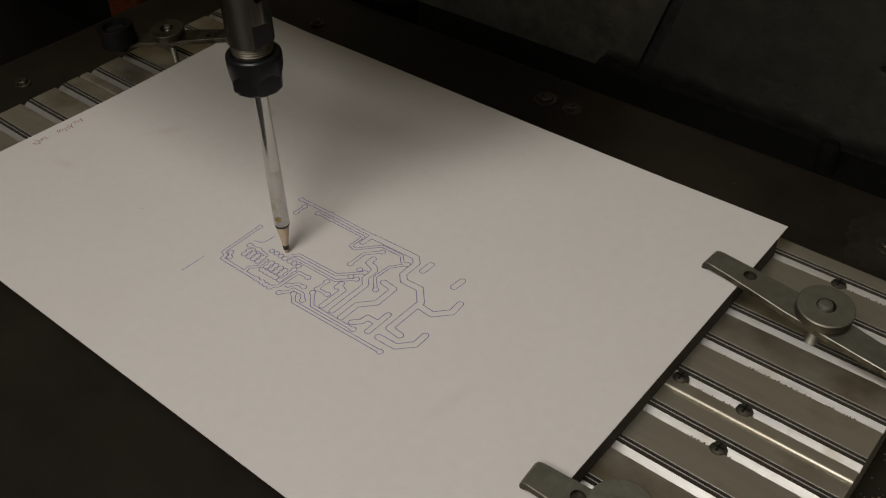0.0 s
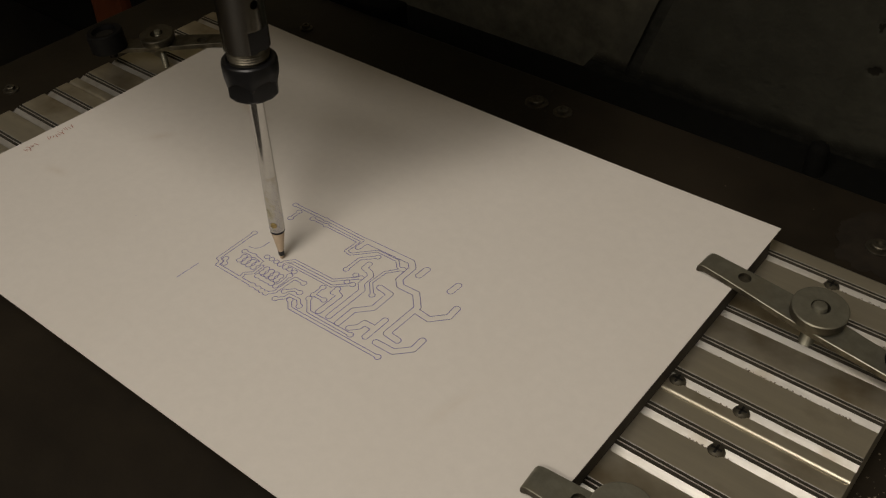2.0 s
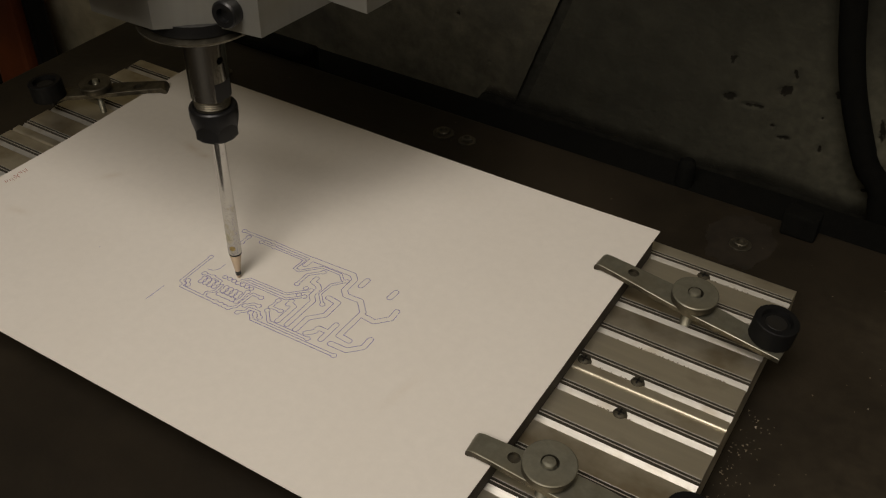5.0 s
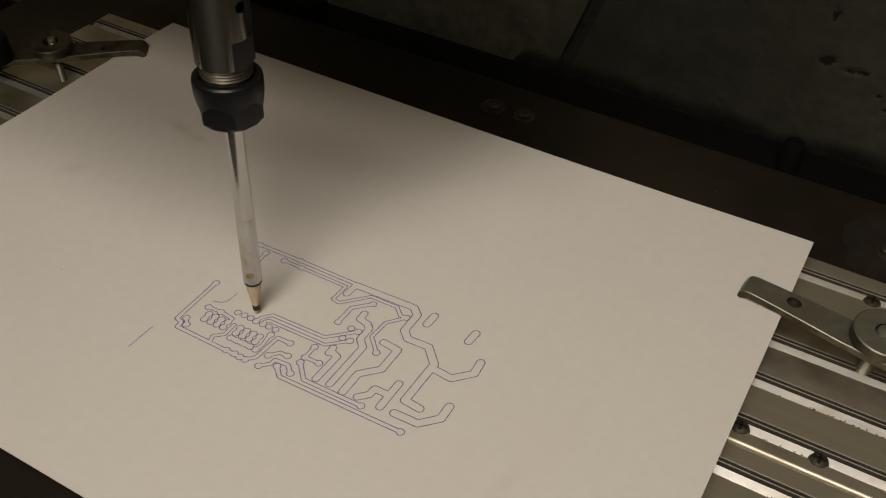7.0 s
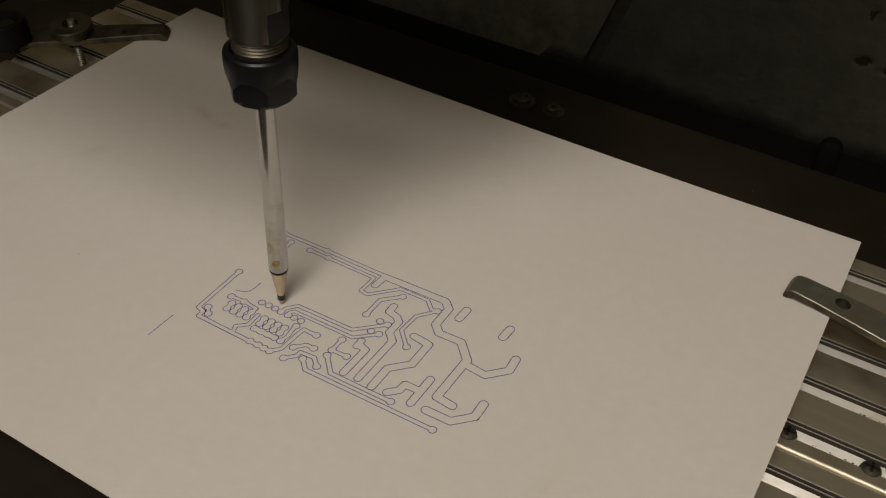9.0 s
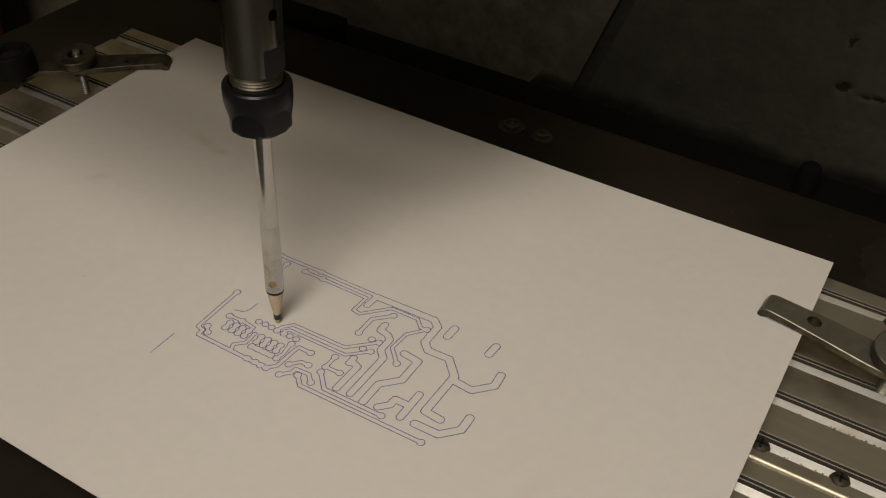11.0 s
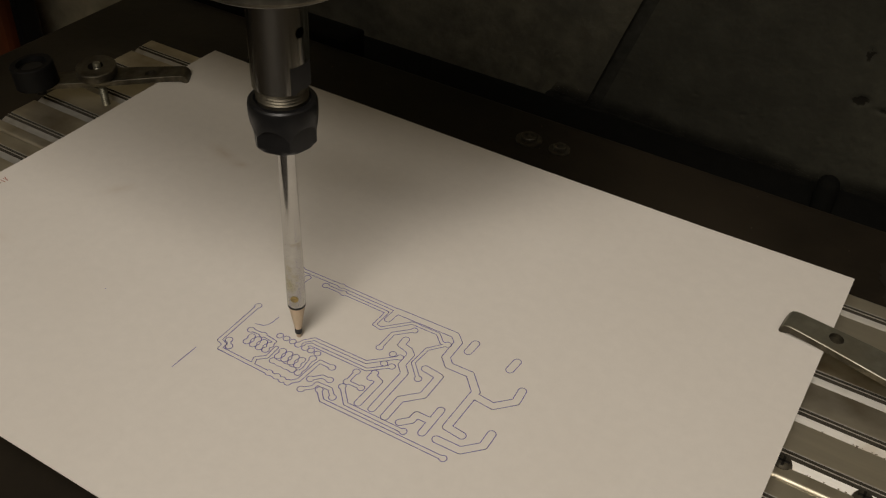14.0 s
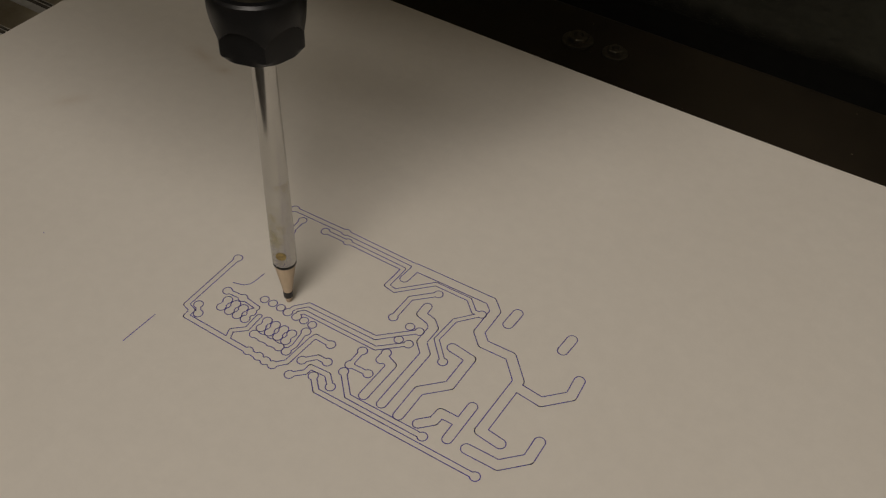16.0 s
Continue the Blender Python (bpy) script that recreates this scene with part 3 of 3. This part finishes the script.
trace(0.75, (173.6, 90.2), (173.6, 97.9), (178.8, 103.0), pads=((173.6, 90.2), (178.8, 103.0),))
trace(1.20, (178.8, 97.8), (178.9, 95.0), (182.3, 94.2), (184.0, 92.7), (184.0, 87.4), (186.8, 84.7), (186.6, 66.8))
trace(1.15, (178.9, 89.9))
trace(1.15, (178.9, 84.9))
trace(0.65, (150.6, 77.2), (151.0, 79.3), (153.5, 82.1), (173.7, 82.3), (181.7, 89.8), pads=((150.6, 77.2), (181.7, 89.8),))
trace(0.60, (153.4, 77.2), (153.0, 78.4), (154.0, 79.5), (175.7, 79.6), (181.7, 85.0), pads=((181.7, 85.0), (153.4, 77.2),))
trace(1.10, (155.7, 77.2))
trace(1.10, (158.3, 77.2))
trace(1.10, (143.0, 77.4))
trace(1.10, (145.6, 77.5))
trace(1.10, (148.2, 77.4))
trace(0.70, (127.6, 85.0), (127.8, 65.5), (130.3, 64.8), (130.4, 62.6), (143.5, 62.3), (149.4, 62.2), (158.2, 62.1), (160.5, 64.6), (161.0, 73.2), (161.3, 74.7), (166.0, 74.6), pads=((127.6, 85.0), (150.6, 62.3), (153.7, 62.3), (156.0, 62.1), (158.2, 62.1), (166.0, 74.6),),
      also=((0.65, (143.9, 62.4), (142.9, 65.0), (145.7, 67.5), (145.5, 72.2), (145.6, 72.3)),))
trace(0.60, (130.3, 67.1), (132.3, 64.8), pads=((130.3, 67.1), (132.3, 64.8),))
trace(0.62, (133.2, 74.6), (138.2, 74.9), (143.3, 74.2), (143.1, 72.3), (143.2, 69.7), pads=((133.2, 74.6), (143.1, 72.3), (143.2, 69.7), (138.1, 74.8)))
trace(0.65, (158.3, 67.1), (158.9, 69.7), (158.4, 73.2), (158.4, 74.6), pads=((158.3, 67.1), (158.4, 74.6),))
trace(0.95, (148.3, 67.2), (156.0, 67.2), pads=((148.3, 67.2), (150.9, 67.2), (153.4, 67.2), (156.0, 67.2)))
trace(0.70, (163.2, 67.0), (165.8, 69.8), (168.6, 69.8), pads=((163.2, 67.0), (168.6, 69.8),))
trace(0.70, (163.4, 62.0), (166.1, 64.6), (166.2, 66.5), (171.0, 66.8), (173.7, 64.3), pads=((163.4, 62.0), (173.7, 64.3),))
trace(0.70, (168.4, 64.7), (171.6, 61.6), (214.9, 61.8), pads=((168.4, 64.7), (214.9, 61.8),))
trace(0.70, (173.6, 69.6), (178.7, 64.3), (199.5, 64.3), pads=((173.6, 69.6), (199.5, 64.3),))
trace(0.65, (173.6, 77.2), (173.6, 72.1), (178.8, 72.2), pads=((173.6, 77.2), (173.6, 72.1), (178.8, 72.2),))
trace(1.20, (178.9, 78.4), (182.0, 77.3), (181.7, 66.5), pads=((178.8, 79.8), (178.9, 77.4),))
trace(1.30, (191.7, 66.2), (191.7, 74.6), (196.9, 79.8), (196.9, 89.2), (191.3, 89.9))
trace(1.25, (204.6, 66.8), (204.7, 77.4), also=((1.25, (196.7, 66.7), (199.3, 69.3), (199.5, 72.0), (203.6, 72.0)),))
trace(1.35, (209.6, 66.9), (217.6, 67.0), (222.6, 72.0), (222.5, 77.3))
trace(1.35, (199.0, 103.9), (199.2, 108.4))
trace(1.35, (214.5, 103.8), (214.8, 108.2))
# two pad rows of a small package, each pad linked to the one before it
for x in (148.3, 150.9, 153.5, 156.0, 140.6, 138.1, 135.5):
    trace(0.80, (x - 0.1, 72.2), (x + 0.1, 69.6), pads=((x - 0.1, 72.2), (x + 0.1, 69.6)))

pen_line((123.4, 48.3), (123.7, 58.8))
pen_line((132.4, 77.6), (134.0, 78.0), (135.3, 78.4), (136.4, 79.6), (136.8, 81.1), (137.0, 84.4))
pen_line((78.1, 64.0), (78.4, 64.1))


# faint red handwriting at the left rim, too faint to read: short bars
def bar(x0, y0, x1, y1, w, mat, name, label):
    bm = bmesh.new()
    d = Vector((x1 - x0, y1 - y0)).normalized()
    n = Vector((-d.y, d.x)) * w / 2
    z = max(paper_height(x0, y0), paper_height(x1, y1)) + 0.0002
    bm.faces.new([bm.verts.new((x, y, z)) for x, y in ((x0 + n.x, y0 + n.y), (x1 + n.x, y1 + n.y), (x1 - n.x, y1 - n.y), (x0 - n.x, y0 - n.y))])
    return part(name, bm, mat, paper, label)


random.seed(5)
for y0, y1, n in ((0.0595, 0.0665, 7), (0.0725, 0.0865, 13)):
    for k in range(n):
        by = y0 + (y1 - y0) * (k + 0.5) / n
        bx = 0.0042 + random.uniform(0, 0.0018)
        bar(bx, by, bx + random.uniform(0.0012, 0.0030), by + random.uniform(-0.0011, 0.0011), 0.00032, RED_INK, "red_bar", "faint red pencil bar")

# ---- spindle head with the pencil ----
PEN_X, PEN_Y = 0.1518, 0.0786
pencil = thing("pencil", (PEN_X, PEN_Y, 0), "grey metal-barrelled pencil with bare wood cone, held in the collet", "pencil")
part("barrel", lathe([(0.00275, 0.0146), (0.00288, 0.0150), (0.00290, 0.022), (0.00284, 0.034), (0.00278, 0.0400)], 28), BARREL, pencil, "scuffed grey barrel with yellowish stains", True)
part("upper_barrel", lathe([(0.00278, 0.0400), (0.00264, 0.0545), (0.00256, 0.0580), (0.00250, 0.086)], 28), CHROME, pencil, "polished upper barrel", True)
part("ring", lathe([(0.00270, 0.0138), (0.00283, 0.0140), (0.00283, 0.0146), (0.00270, 0.0148)], 28), BLACKENED, pencil, "thin dark ring", True)
part("cone", lathe([(0.00112, 0.0041), (0.00262, 0.0138), (0.00262, 0.0141)], 24), WOOD, pencil, "bare wood cone", True)
part("band", lathe([(0.00098, 0.0020), (0.00116, 0.0022), (0.00122, 0.0041), (0.00105, 0.0043)], 20), GRAPHITE, pencil, "black band", True)
part("tip", lathe([(0.00030, 0.0001), (0.00070, 0.0005), (0.00098, 0.0021)], 16), WOOD, pencil, "pale blunt tip", True)
stamp = part("stamp", lathe([(0.0013, 0.0), (0.0012, 0.0002)], 9), GOLD, pencil, "worn gold stamp")
stamp.matrix_local = pose(0.00282 * math.sin(radians(28)), -0.00282 * math.cos(radians(28)), 0.0185, 90, 0, 28)

spindle = thing("spindle_head", (PEN_X, PEN_Y, 0.0713), "steel milling spindle with black collet nut under an aluminium clamp block", "spindle")


def collet_nut():
    """Turned nut; its lower part is cut to six flats that run out in scallops."""
    bm = bmesh.new()
    seg = 120

    def hexr(a, r):
        return min(r, 0.0084 / math.cos((a % (math.pi / 3)) - math.pi / 6))

    def runout(a):
        off = abs((a % (math.pi / 3)) - math.pi / 6) / (math.pi / 6)
        return 0.0092 - 0.0036 * off * off

    rows = [lambda a: (0.0058, 0.0), lambda a: (0.0076, 0.0), lambda a: (hexr(a, 0.0086), 0.0004), lambda a: (hexr(a, 0.0095), 0.0016),
            lambda a: (hexr(a, 0.0096), 0.0030), lambda a: (hexr(a, 0.0096), runout(a)), lambda a: (0.0096, runout(a) + 0.00025),
            lambda a: (0.0097, 0.0102), lambda a: (0.00975, 0.0112), lambda a: (0.00978, 0.0145), lambda a: (0.0096, 0.0156), lambda a: (0.0091, 0.0162),
            lambda a: (0.0080, 0.0164), lambda a: (0.0073, 0.0158), lambda a: (0.0072, 0.0150)]
    rings = []
    for f in rows:
        ring = []
        for k in range(seg):
            a = 2 * math.pi * k / seg
            r, z = f(a)
            r, z = r * 0.96, 0.0164 - (0.0164 - z) * 0.83
            ring.append(bm.verts.new((r * math.cos(a), r * math.sin(a), z)))
        rings.append(ring)
    for a, b in zip(rings, rings[1:]):
        for k in range(seg):
            bm.faces.new((a[k], a[(k + 1) % seg], b[(k + 1) % seg], b[k]))
    bm.faces.new(rings[0][::-1])
    bm.faces.new(rings[-1])
    return bm


nut = part("collet_nut", collet_nut(), BLACKENED, spindle, "black collet nut with six flats", True)
nut.data.set_sharp_from_angle(angle=radians(14))
nut.rotation_euler = (0, 0, radians(17))
threads = [(0.0066, 0.0150)]
for k in range(4):
    threads += [(0.0066, 0.0166 + k * 0.0009), (0.0071, 0.0170 + k * 0.0009)]
threads += [(0.0066, 0.0204)]
part("thread", lathe(threads, 40), DIRT_AND_SHADE, spindle, "bright fine thread", True)
shaft = lathe([(0.0070, 0.0200), (0.0078, 0.0206), (0.0078, 0.0462), (0.0080, 0.0464), (0.0080, 0.0480)], 72)
for s in (1, -1):  # two wrench flats
    shaft = cut_out(shaft, box(min(s * 0.0066, s * 0.02), max(s * 0.0066, s * 0.02), -0.02, 0.02, 0.019, 0.0283))
cross = lathe([(0.0015, -0.02), (0.0015, 0.02)], 24)
bmesh.ops.transform(cross, matrix=pose(0, 0, 0.0372, 90, 0, 84), verts=cross.verts[:])
shaft = part("shaft", cut_out(shaft, cross), BRIGHT, spindle, "ground steel spindle shaft with black wrench flats and cross hole", True)
shaft.data.set_sharp_from_angle(angle=radians(18))
shaft.data.materials.append(BLACKENED)
for p in shaft.data.polygons:
    if abs(p.normal.x) > 0.995 and abs(abs(p.center.x) - 0.0066) < 0.0001:
        p.material_index = 1
part("flange", lathe([(0.0080, 0.0468), (0.0110, 0.0471), (0.0200, 0.0502), (0.0226, 0.0517), (0.0228, 0.0524), (0.0150, 0.0528)], 64), DIRT_AND_SHADE, spindle, "dull steel dust flange", True)
part("bearing_cap", lathe([(0.0150, 0.0526), (0.0195, 0.0530), (0.0195, 0.0574), (0.0180, 0.0576)], 56), BLACKENED, spindle, "black bearing cap", True)
part("motor_body", lathe([(0.0160, 0.0570), (0.0160, 0.19)], 56), BLACKENED, spindle, "black motor body", True)

# faceted clamp block round the motor, with an ear and its socket screw
CB = 0.0567
part("clamp_block", prism([(-0.0280, -0.0240), (0.0008, -0.0231), (0.0178, -0.0075), (0.0178, 0.036), (-0.0280, 0.036)], CB, CB + 0.05, 0.0005), CAST, spindle, "satin aluminium clamp block")
part("clamp_ear", prism([(0.0182, -0.0079), (0.0345, -0.0062), (0.0372, 0.036), (0.0182, 0.036)], CB - 0.0010, CB + 0.032, 0.0005), CAST, spindle, "brighter aluminium clamp ear")
screw = part("socket_screw", lathe([(0.0048, 0), (0.0050, 0.0004), (0.0050, 0.0044), (0.0044, 0.0050), (0.0026, 0.0050), (0.0024, 0.0030)], 28), BLACKENED, spindle, "black socket head screw", True)
screw.matrix_local = pose(0.0232, -0.0072, 0.0635, 90, 0, 6)
part("side_plate", prism([(0.0383, 0.0256), (0.0574, 0.0240), (0.0590, 0.060), (0.0383, 0.060)], CB + 0.002, CB + 0.026, 0.0005), CAST, spindle, "satin aluminium side plate")
# out of view: carriage widened and plate added to shape the head's shadow
part("carriage", box(-0.090, 0.060, 0.061, 0.080, CB + 0.020, CB + 0.048, 0.001), CAST, spindle, "aluminium carriage plate")
part("shade_plate", box(-0.095, 0.035, 0.0805, 0.095, CB + 0.024, CB + 0.052, 0.002), BLACKPAINT, spindle, "unseen black plate added to cast shade")
part("carriage_arm", box(-0.028, 0.037, 0.0365, 0.0605, CB + 0.020, CB + 0.05, 0.001), CAST, spindle, "aluminium arm behind the clamp block")

# portal that carries the head, above the bed
portal = thing("portal", (-0.40, 0.11, BENCH_Z), "black machine portal beam on a side column", "machine portal")
part("beam", box(-0.02, 0.560, -0.084, 0.010, 0.393, 0.450, 0.004), BLACKPAINT, portal, "black cross beam")
part("column", box(-0.04, 0.0, -0.07, 0.005, 0.0, 0.3945, 0.004), BLACKPAINT, portal, "black side column")


# ---- clamps ----
def clamp_bar(length, width):
    """Goose-necked strap: thin turned-down lip, hole, widening body that climbs to the tail. Along +x from the lip."""
    bm = bmesh.new()
    st = [(0.0, 0.30, -0.0014, 0.0008), (0.0003, 0.35, -0.0014, 0.0022), (0.0010, 0.38, -0.0012, 0.0032), (0.0022, 0.39, -0.0006, 0.0032), (0.0036, 0.40, 0.0002, 0.0026), (0.010, 0.42, 0.0006, 0.0024), (0.022, 0.48, 0.0008, 0.0024), (0.034, 0.53, 0.0008, 0.0024), (0.050, 0.53, 0.0008, 0.0024), (length - 0.018, 0.47, 0.0006, 0.0024), (length - 0.001, 0.45, 0.0006, 0.0024), (length, 0.44, 0.0006, 0.0021)]
    rings = []
    for x, wf, z, t in st:
        w = width * wf
        b = 0.00025
        rings.append([bm.verts.new((x, y, zz)) for y, zz in ((-w, z), (-w, z + t - b), (-w + b, z + t), (w - b, z + t), (w, z + t - b), (w, z))])
    for a, c in zip(rings, rings[1:]):
        for k in range(6):
            bm.faces.new((a[k], a[(k + 1) % 6], c[(k + 1) % 6], c[k]))
    bm.faces.new(rings[0][::-1])
    bm.faces.new(rings[-1])
    return bm


def knurled(r, h, bm=None, z=0.0, n=72, depth=0.0, inner=0.0036, dish=0.0012):
    own = bm or bmesh.new()
    rings = []
    for rr, zz in ((r - 0.0004, z), (r, z + 0.0004), (r, z + h - 0.0004), (r - 0.0004, z + h), (inner, z + h), (inner - 0.0004, z + h - dish)):
        rings.append([own.verts.new(((rr + (depth if k % 2 and rr == r else 0)) * math.cos(2 * math.pi * k / n), (rr + (depth if k % 2 and rr == r else 0)) * math.sin(2 * math.pi * k / n), zz)) for k in range(n)])
    for a, b in zip(rings, rings[1:]):
        for k in range(n):
            own.faces.new((a[k], a[(k + 1) % n], b[(k + 1) % n], b[k]))
    own.faces.new(rings[0][::-1])
    own.faces.new(rings[-1])
    return own


def shaded_sides(ob, limit=0.35):
    """Steep and downward faces get a darker steel, their shade put into the colour."""
    ob.data.materials.append(DIRT_AND_SHADE)
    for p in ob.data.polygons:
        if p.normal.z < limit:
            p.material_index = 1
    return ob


def clamp(x, y, turn, label, nut_at=0.0430, side=1, length=0.088, width=0.0132, lean=4, dip=7.5, nut_r=0.0100, stud_r=1.0, metal=None):
    c = thing("strap_clamp", (x, y, 0.0018), label, "clamp", "clamps holding the paper")
    c.matrix_basis = pose(x, y, 0.0018, 0, dip, turn)
    strap = clamp_bar(length, width)
    tap = lathe([(0.0025, 0.0), (0.0024, 0.003), (0.0027, 0.006)], 24, at=(0.0170, 0.0007 * side, -0.0005))
    strap = cut_out(strap, tap)
    strap = cut_out(strap, lathe([(0.0042, -0.002), (0.0042, 0.010)], 24, at=(nut_at, 0.0016 * side, 0)))
    bar_part = shaded_sides(part("strap", strap, metal or STEEL, c, "worn grey steel strap with a tapped hole", True))
    part("set_screw", lathe([(0.0026, 0.0004), (0.0026, 0.0014)], 20, at=(0.0170, 0.0007 * side, 0)), DIRT_AND_SHADE, bar_part, "dirty set screw down in the hole")
    z, off = 0.0032, 0.0016 * side
    part("washer", lathe([(0.0050, 0), (0.0056, 0.0004), (0.0046, 0.0016), (0.0034, 0.0017)], 28), BLACKENED, c, "dark domed washer", True).matrix_local = pose(nut_at, off, z)
    nut = shaded_sides(part("round_nut", knurled(nut_r, 0.0042, inner=0.0034, dish=0.0030), metal or STEEL, c, "round flat steel nut", True))
    nut.matrix_local = pose(nut_at, off, z + 0.0016, lean, -3, 0)
    rings = [(0.0021 * stud_r, -0.0135)]
    for k in range(26):
        rings += [(0.0023 * stud_r, -0.0131 + k * 0.0010), (0.0028 * stud_r, -0.0126 + k * 0.0010)]
    stud = part("stud", lathe(rings + [(0.0024 * stud_r, 0.0138), (0.0012 * stud_r, 0.0141)], 20), STEEL, c, "threaded steel stud")
    stud.matrix_local = pose(nut_at, off, z - 0.0071, 3, -2, 0)
    kn = part("knob", knurled(0.0094, 0.0104, n=20, inner=0.0066, dish=0.0022), KNOB, c, "black plastic knob with a dished top", True)
    kn.matrix_local = pose(length - 0.0080, 0.0046 * side, 0.0031)
    part("insert", lathe([(0.0044, 0.0080), (0.0046, 0.0083), (0.0043, 0.0087), (0.0012, 0.0086)], 24), BLACKPAINT, kn, "dull dark insert in the dished top", True)
    jack = part("jack_screw", lathe([(0.0022, -0.0020), (0.0022, 0.0060)], 16), BLACKENED, c, "black jacking screw", True)
    jack.location = (length - 0.0080, 0.0036 * side, 0)
    return c


clamp(0.2818, 0.1727, -3.5, "steel strap clamp with round nut and black knob", 0.0455, 1, 0.088, 0.0118, 4, 6.4)
clamp(0.2862, 0.0505, 4, "steel strap clamp on the front rim of the paper", 0.0300, 1, 0.088, 0.0124, 4, 6.4)
# the far clamp stands in shadow; that shade is put into a darker metal
clamp(0.0085, 0.1838, 180 + 32.5, "steel strap clamp on the far rim, painted dark for its shade", 0.0400, 1, 0.0745, 0.0122, -6, 5.6, 0.0089, 0.66, DIRT_AND_SHADE)
clamp(0.0115, 0.0345, 180 + 12, "steel strap clamp on the near side rim of the paper")

# ---- behind the machine ----
HOSE = [(0.300, 0.425, 0.140), (0.316, 0.425, 0.080), (0.324, 0.425, 0.047), (0.332, 0.425, 0.012), (0.342, 0.425, -0.019), (0.359, 0.425, -0.057), (0.377, 0.425, -0.091), (0.388, 0.420, -0.230)]
cable = part("black_hose", tube(glide(HOSE), 0.0078, 14), MATT, smooth=True)
tagged(cable, "thick black hose hanging before the stained wall", "hose")
bracket = part("black_bracket", box(0.3375, 0.3560, 0.293, 0.305, BASE_Z, BASE_Z + 0.014, 0.0015), MATT)
tagged(bracket, "small black bracket on the back rim of the board", "bracket")
stub = part("black_stub", lathe([(0.0055, 0), (0.0056, 0.014), (0.0046, 0.017), (0.0028, 0.0185)], 20, at=(0.268, 0.348, BASE_Z - 0.026)), MATT, smooth=True)
tagged(stub, "short black cable stub on the gap strip", "stub")
tool = thing("orange_tool", (-0.432, 0.405, BENCH_Z), "orange and black tool standing before the wall", "tool")
part("body", box(-0.045, 0.010, -0.02, 0.02, 0.0, 0.26, 0.006), ORANGE, tool, "dull orange body")
part("side", box(0.011, 0.019, -0.010, 0.012, 0.0, 0.30, 0.003), RUBBER, tool, "black side piece")
part("case", box(-0.30, -0.046, -0.02, 0.02, 0.0, 0.33, 0.006), MATT, tool, "black case behind the orange grip")
part("cap", box(-0.045, 0.020, -0.023, 0.023, 0.301, 0.34, 0.004), RUBBER, tool, "black top")

# housings added for the unseen lamps, hung from the ceiling
def lamp_housing(at, sx, sy, label):
    h = thing("unseen_lamp", (0, 0, 0), label, "lamp")
    h.matrix_basis = at @ pose(0, 0, 0.004)
    part("housing", box(-sx / 2 - 0.03, sx / 2 + 0.03, -sy / 2 - 0.02, sy / 2 + 0.02, 0, 0.04, 0.006), LAMPBODY, h)
    upright = at.to_3x3().inverted().to_4x4()
    for x in (-sx * 0.4, sx * 0.4):
        foot = at @ Vector((x, 0, 0.030))
        rod = part("rod", box(-0.004, 0.004, -0.004, 0.004, 0, 1.45 - foot.z), LAMPBODY, h)
        rod.matrix_local = pose(x, 0, 0.026) @ upright


lamp_housing(LAMP_POSE, 0.36, 0.24, "unseen lamp in an added white housing low over the bench")
lamp_housing(FILL_POSE, 1.20, 0.30, "added fill lamp in a long white housing, out of view")

# chips on the base beside the bed
random.seed(11)
bm = bmesh.new()
for k in range(230):
    x = 0.3635 + abs(random.gauss(0, 0.007))
    y = random.uniform(0.03, 0.16)
    if random.random() < 0.25:
        x, y = random.uniform(0.37, 0.48), random.uniform(-0.02, 0.28)
    s = random.uniform(0.0002, 0.0008)
    a = random.uniform(0, 6.28)
    c = [bm.verts.new((x + s * math.cos(a + q) * random.uniform(0.5, 1.2), y + s * math.sin(a + q) * random.uniform(0.5, 1.2), BASE_Z + 0.0003)) for q in (0, 2.1, 4.2)]
    top = bm.verts.new((x, y, BASE_Z + 0.0003 + s * 0.6))
    for i in range(3):
        bm.faces.new((c[i], c[(i + 1) % 3], top))
    bm.faces.new(c)
for k in range(26):
    x, y = random.uniform(0.0, 0.40), random.uniform(0.222, 0.300)
    s, a = random.uniform(0.0002, 0.0005), random.uniform(0, 6.28)
    c = [bm.verts.new((x + s * math.cos(a + q) * random.uniform(0.5, 2.0), y + s * math.sin(a + q), BASE_Z + 0.0003)) for q in (0, 2.1, 4.2)]
    top = bm.verts.new((x, y, BASE_Z + 0.0003 + s * 0.5))
    for i in range(3):
        bm.faces.new((c[i], c[(i + 1) % 3], top))
    bm.faces.new(c)
tagged(part("swarf", bm, CHIP), "scattered pale chips on the dark board", "swarf", kind="stuff")

# brown grit caught along the slot lips
random.seed(23)
bm = bmesh.new()
CLUSTERS = ((0.1472, 0.3225), (0.1472, 0.3225), (0.1472, 0.352), (0.1872, 0.336), (0.1872, 0.352), (0.2072, 0.334), (0.2072, 0.348), (0.1272, 0.311), (0.1072, 0.318))
for k in range(150):
    sy, cx = CLUSTERS[k % 9]
    x = min(0.3605, cx + random.gauss(0, 0.0060))
    y = sy - 0.0017 + random.gauss(0, 0.0003)
    z = BED_Z + (0.0001 if y < sy - 0.0017 else -0.0009)
    s = random.uniform(0.00015, 0.00055)
    a = random.uniform(0, 6.28)
    c = [bm.verts.new((x + s * math.cos(a + q) * random.uniform(0.6, 1.6), y + s * math.sin(a + q), z)) for q in (0, 2.1, 4.2)]
    top = bm.verts.new((x, y, z + s * 0.8))
    for i in range(3):
        bm.faces.new((c[i], c[(i + 1) % 3], top))
    bm.faces.new(c)
tagged(part("slot_grit", bm, CHIP), "brown grit along the bed slots", "swarf", kind="stuff")
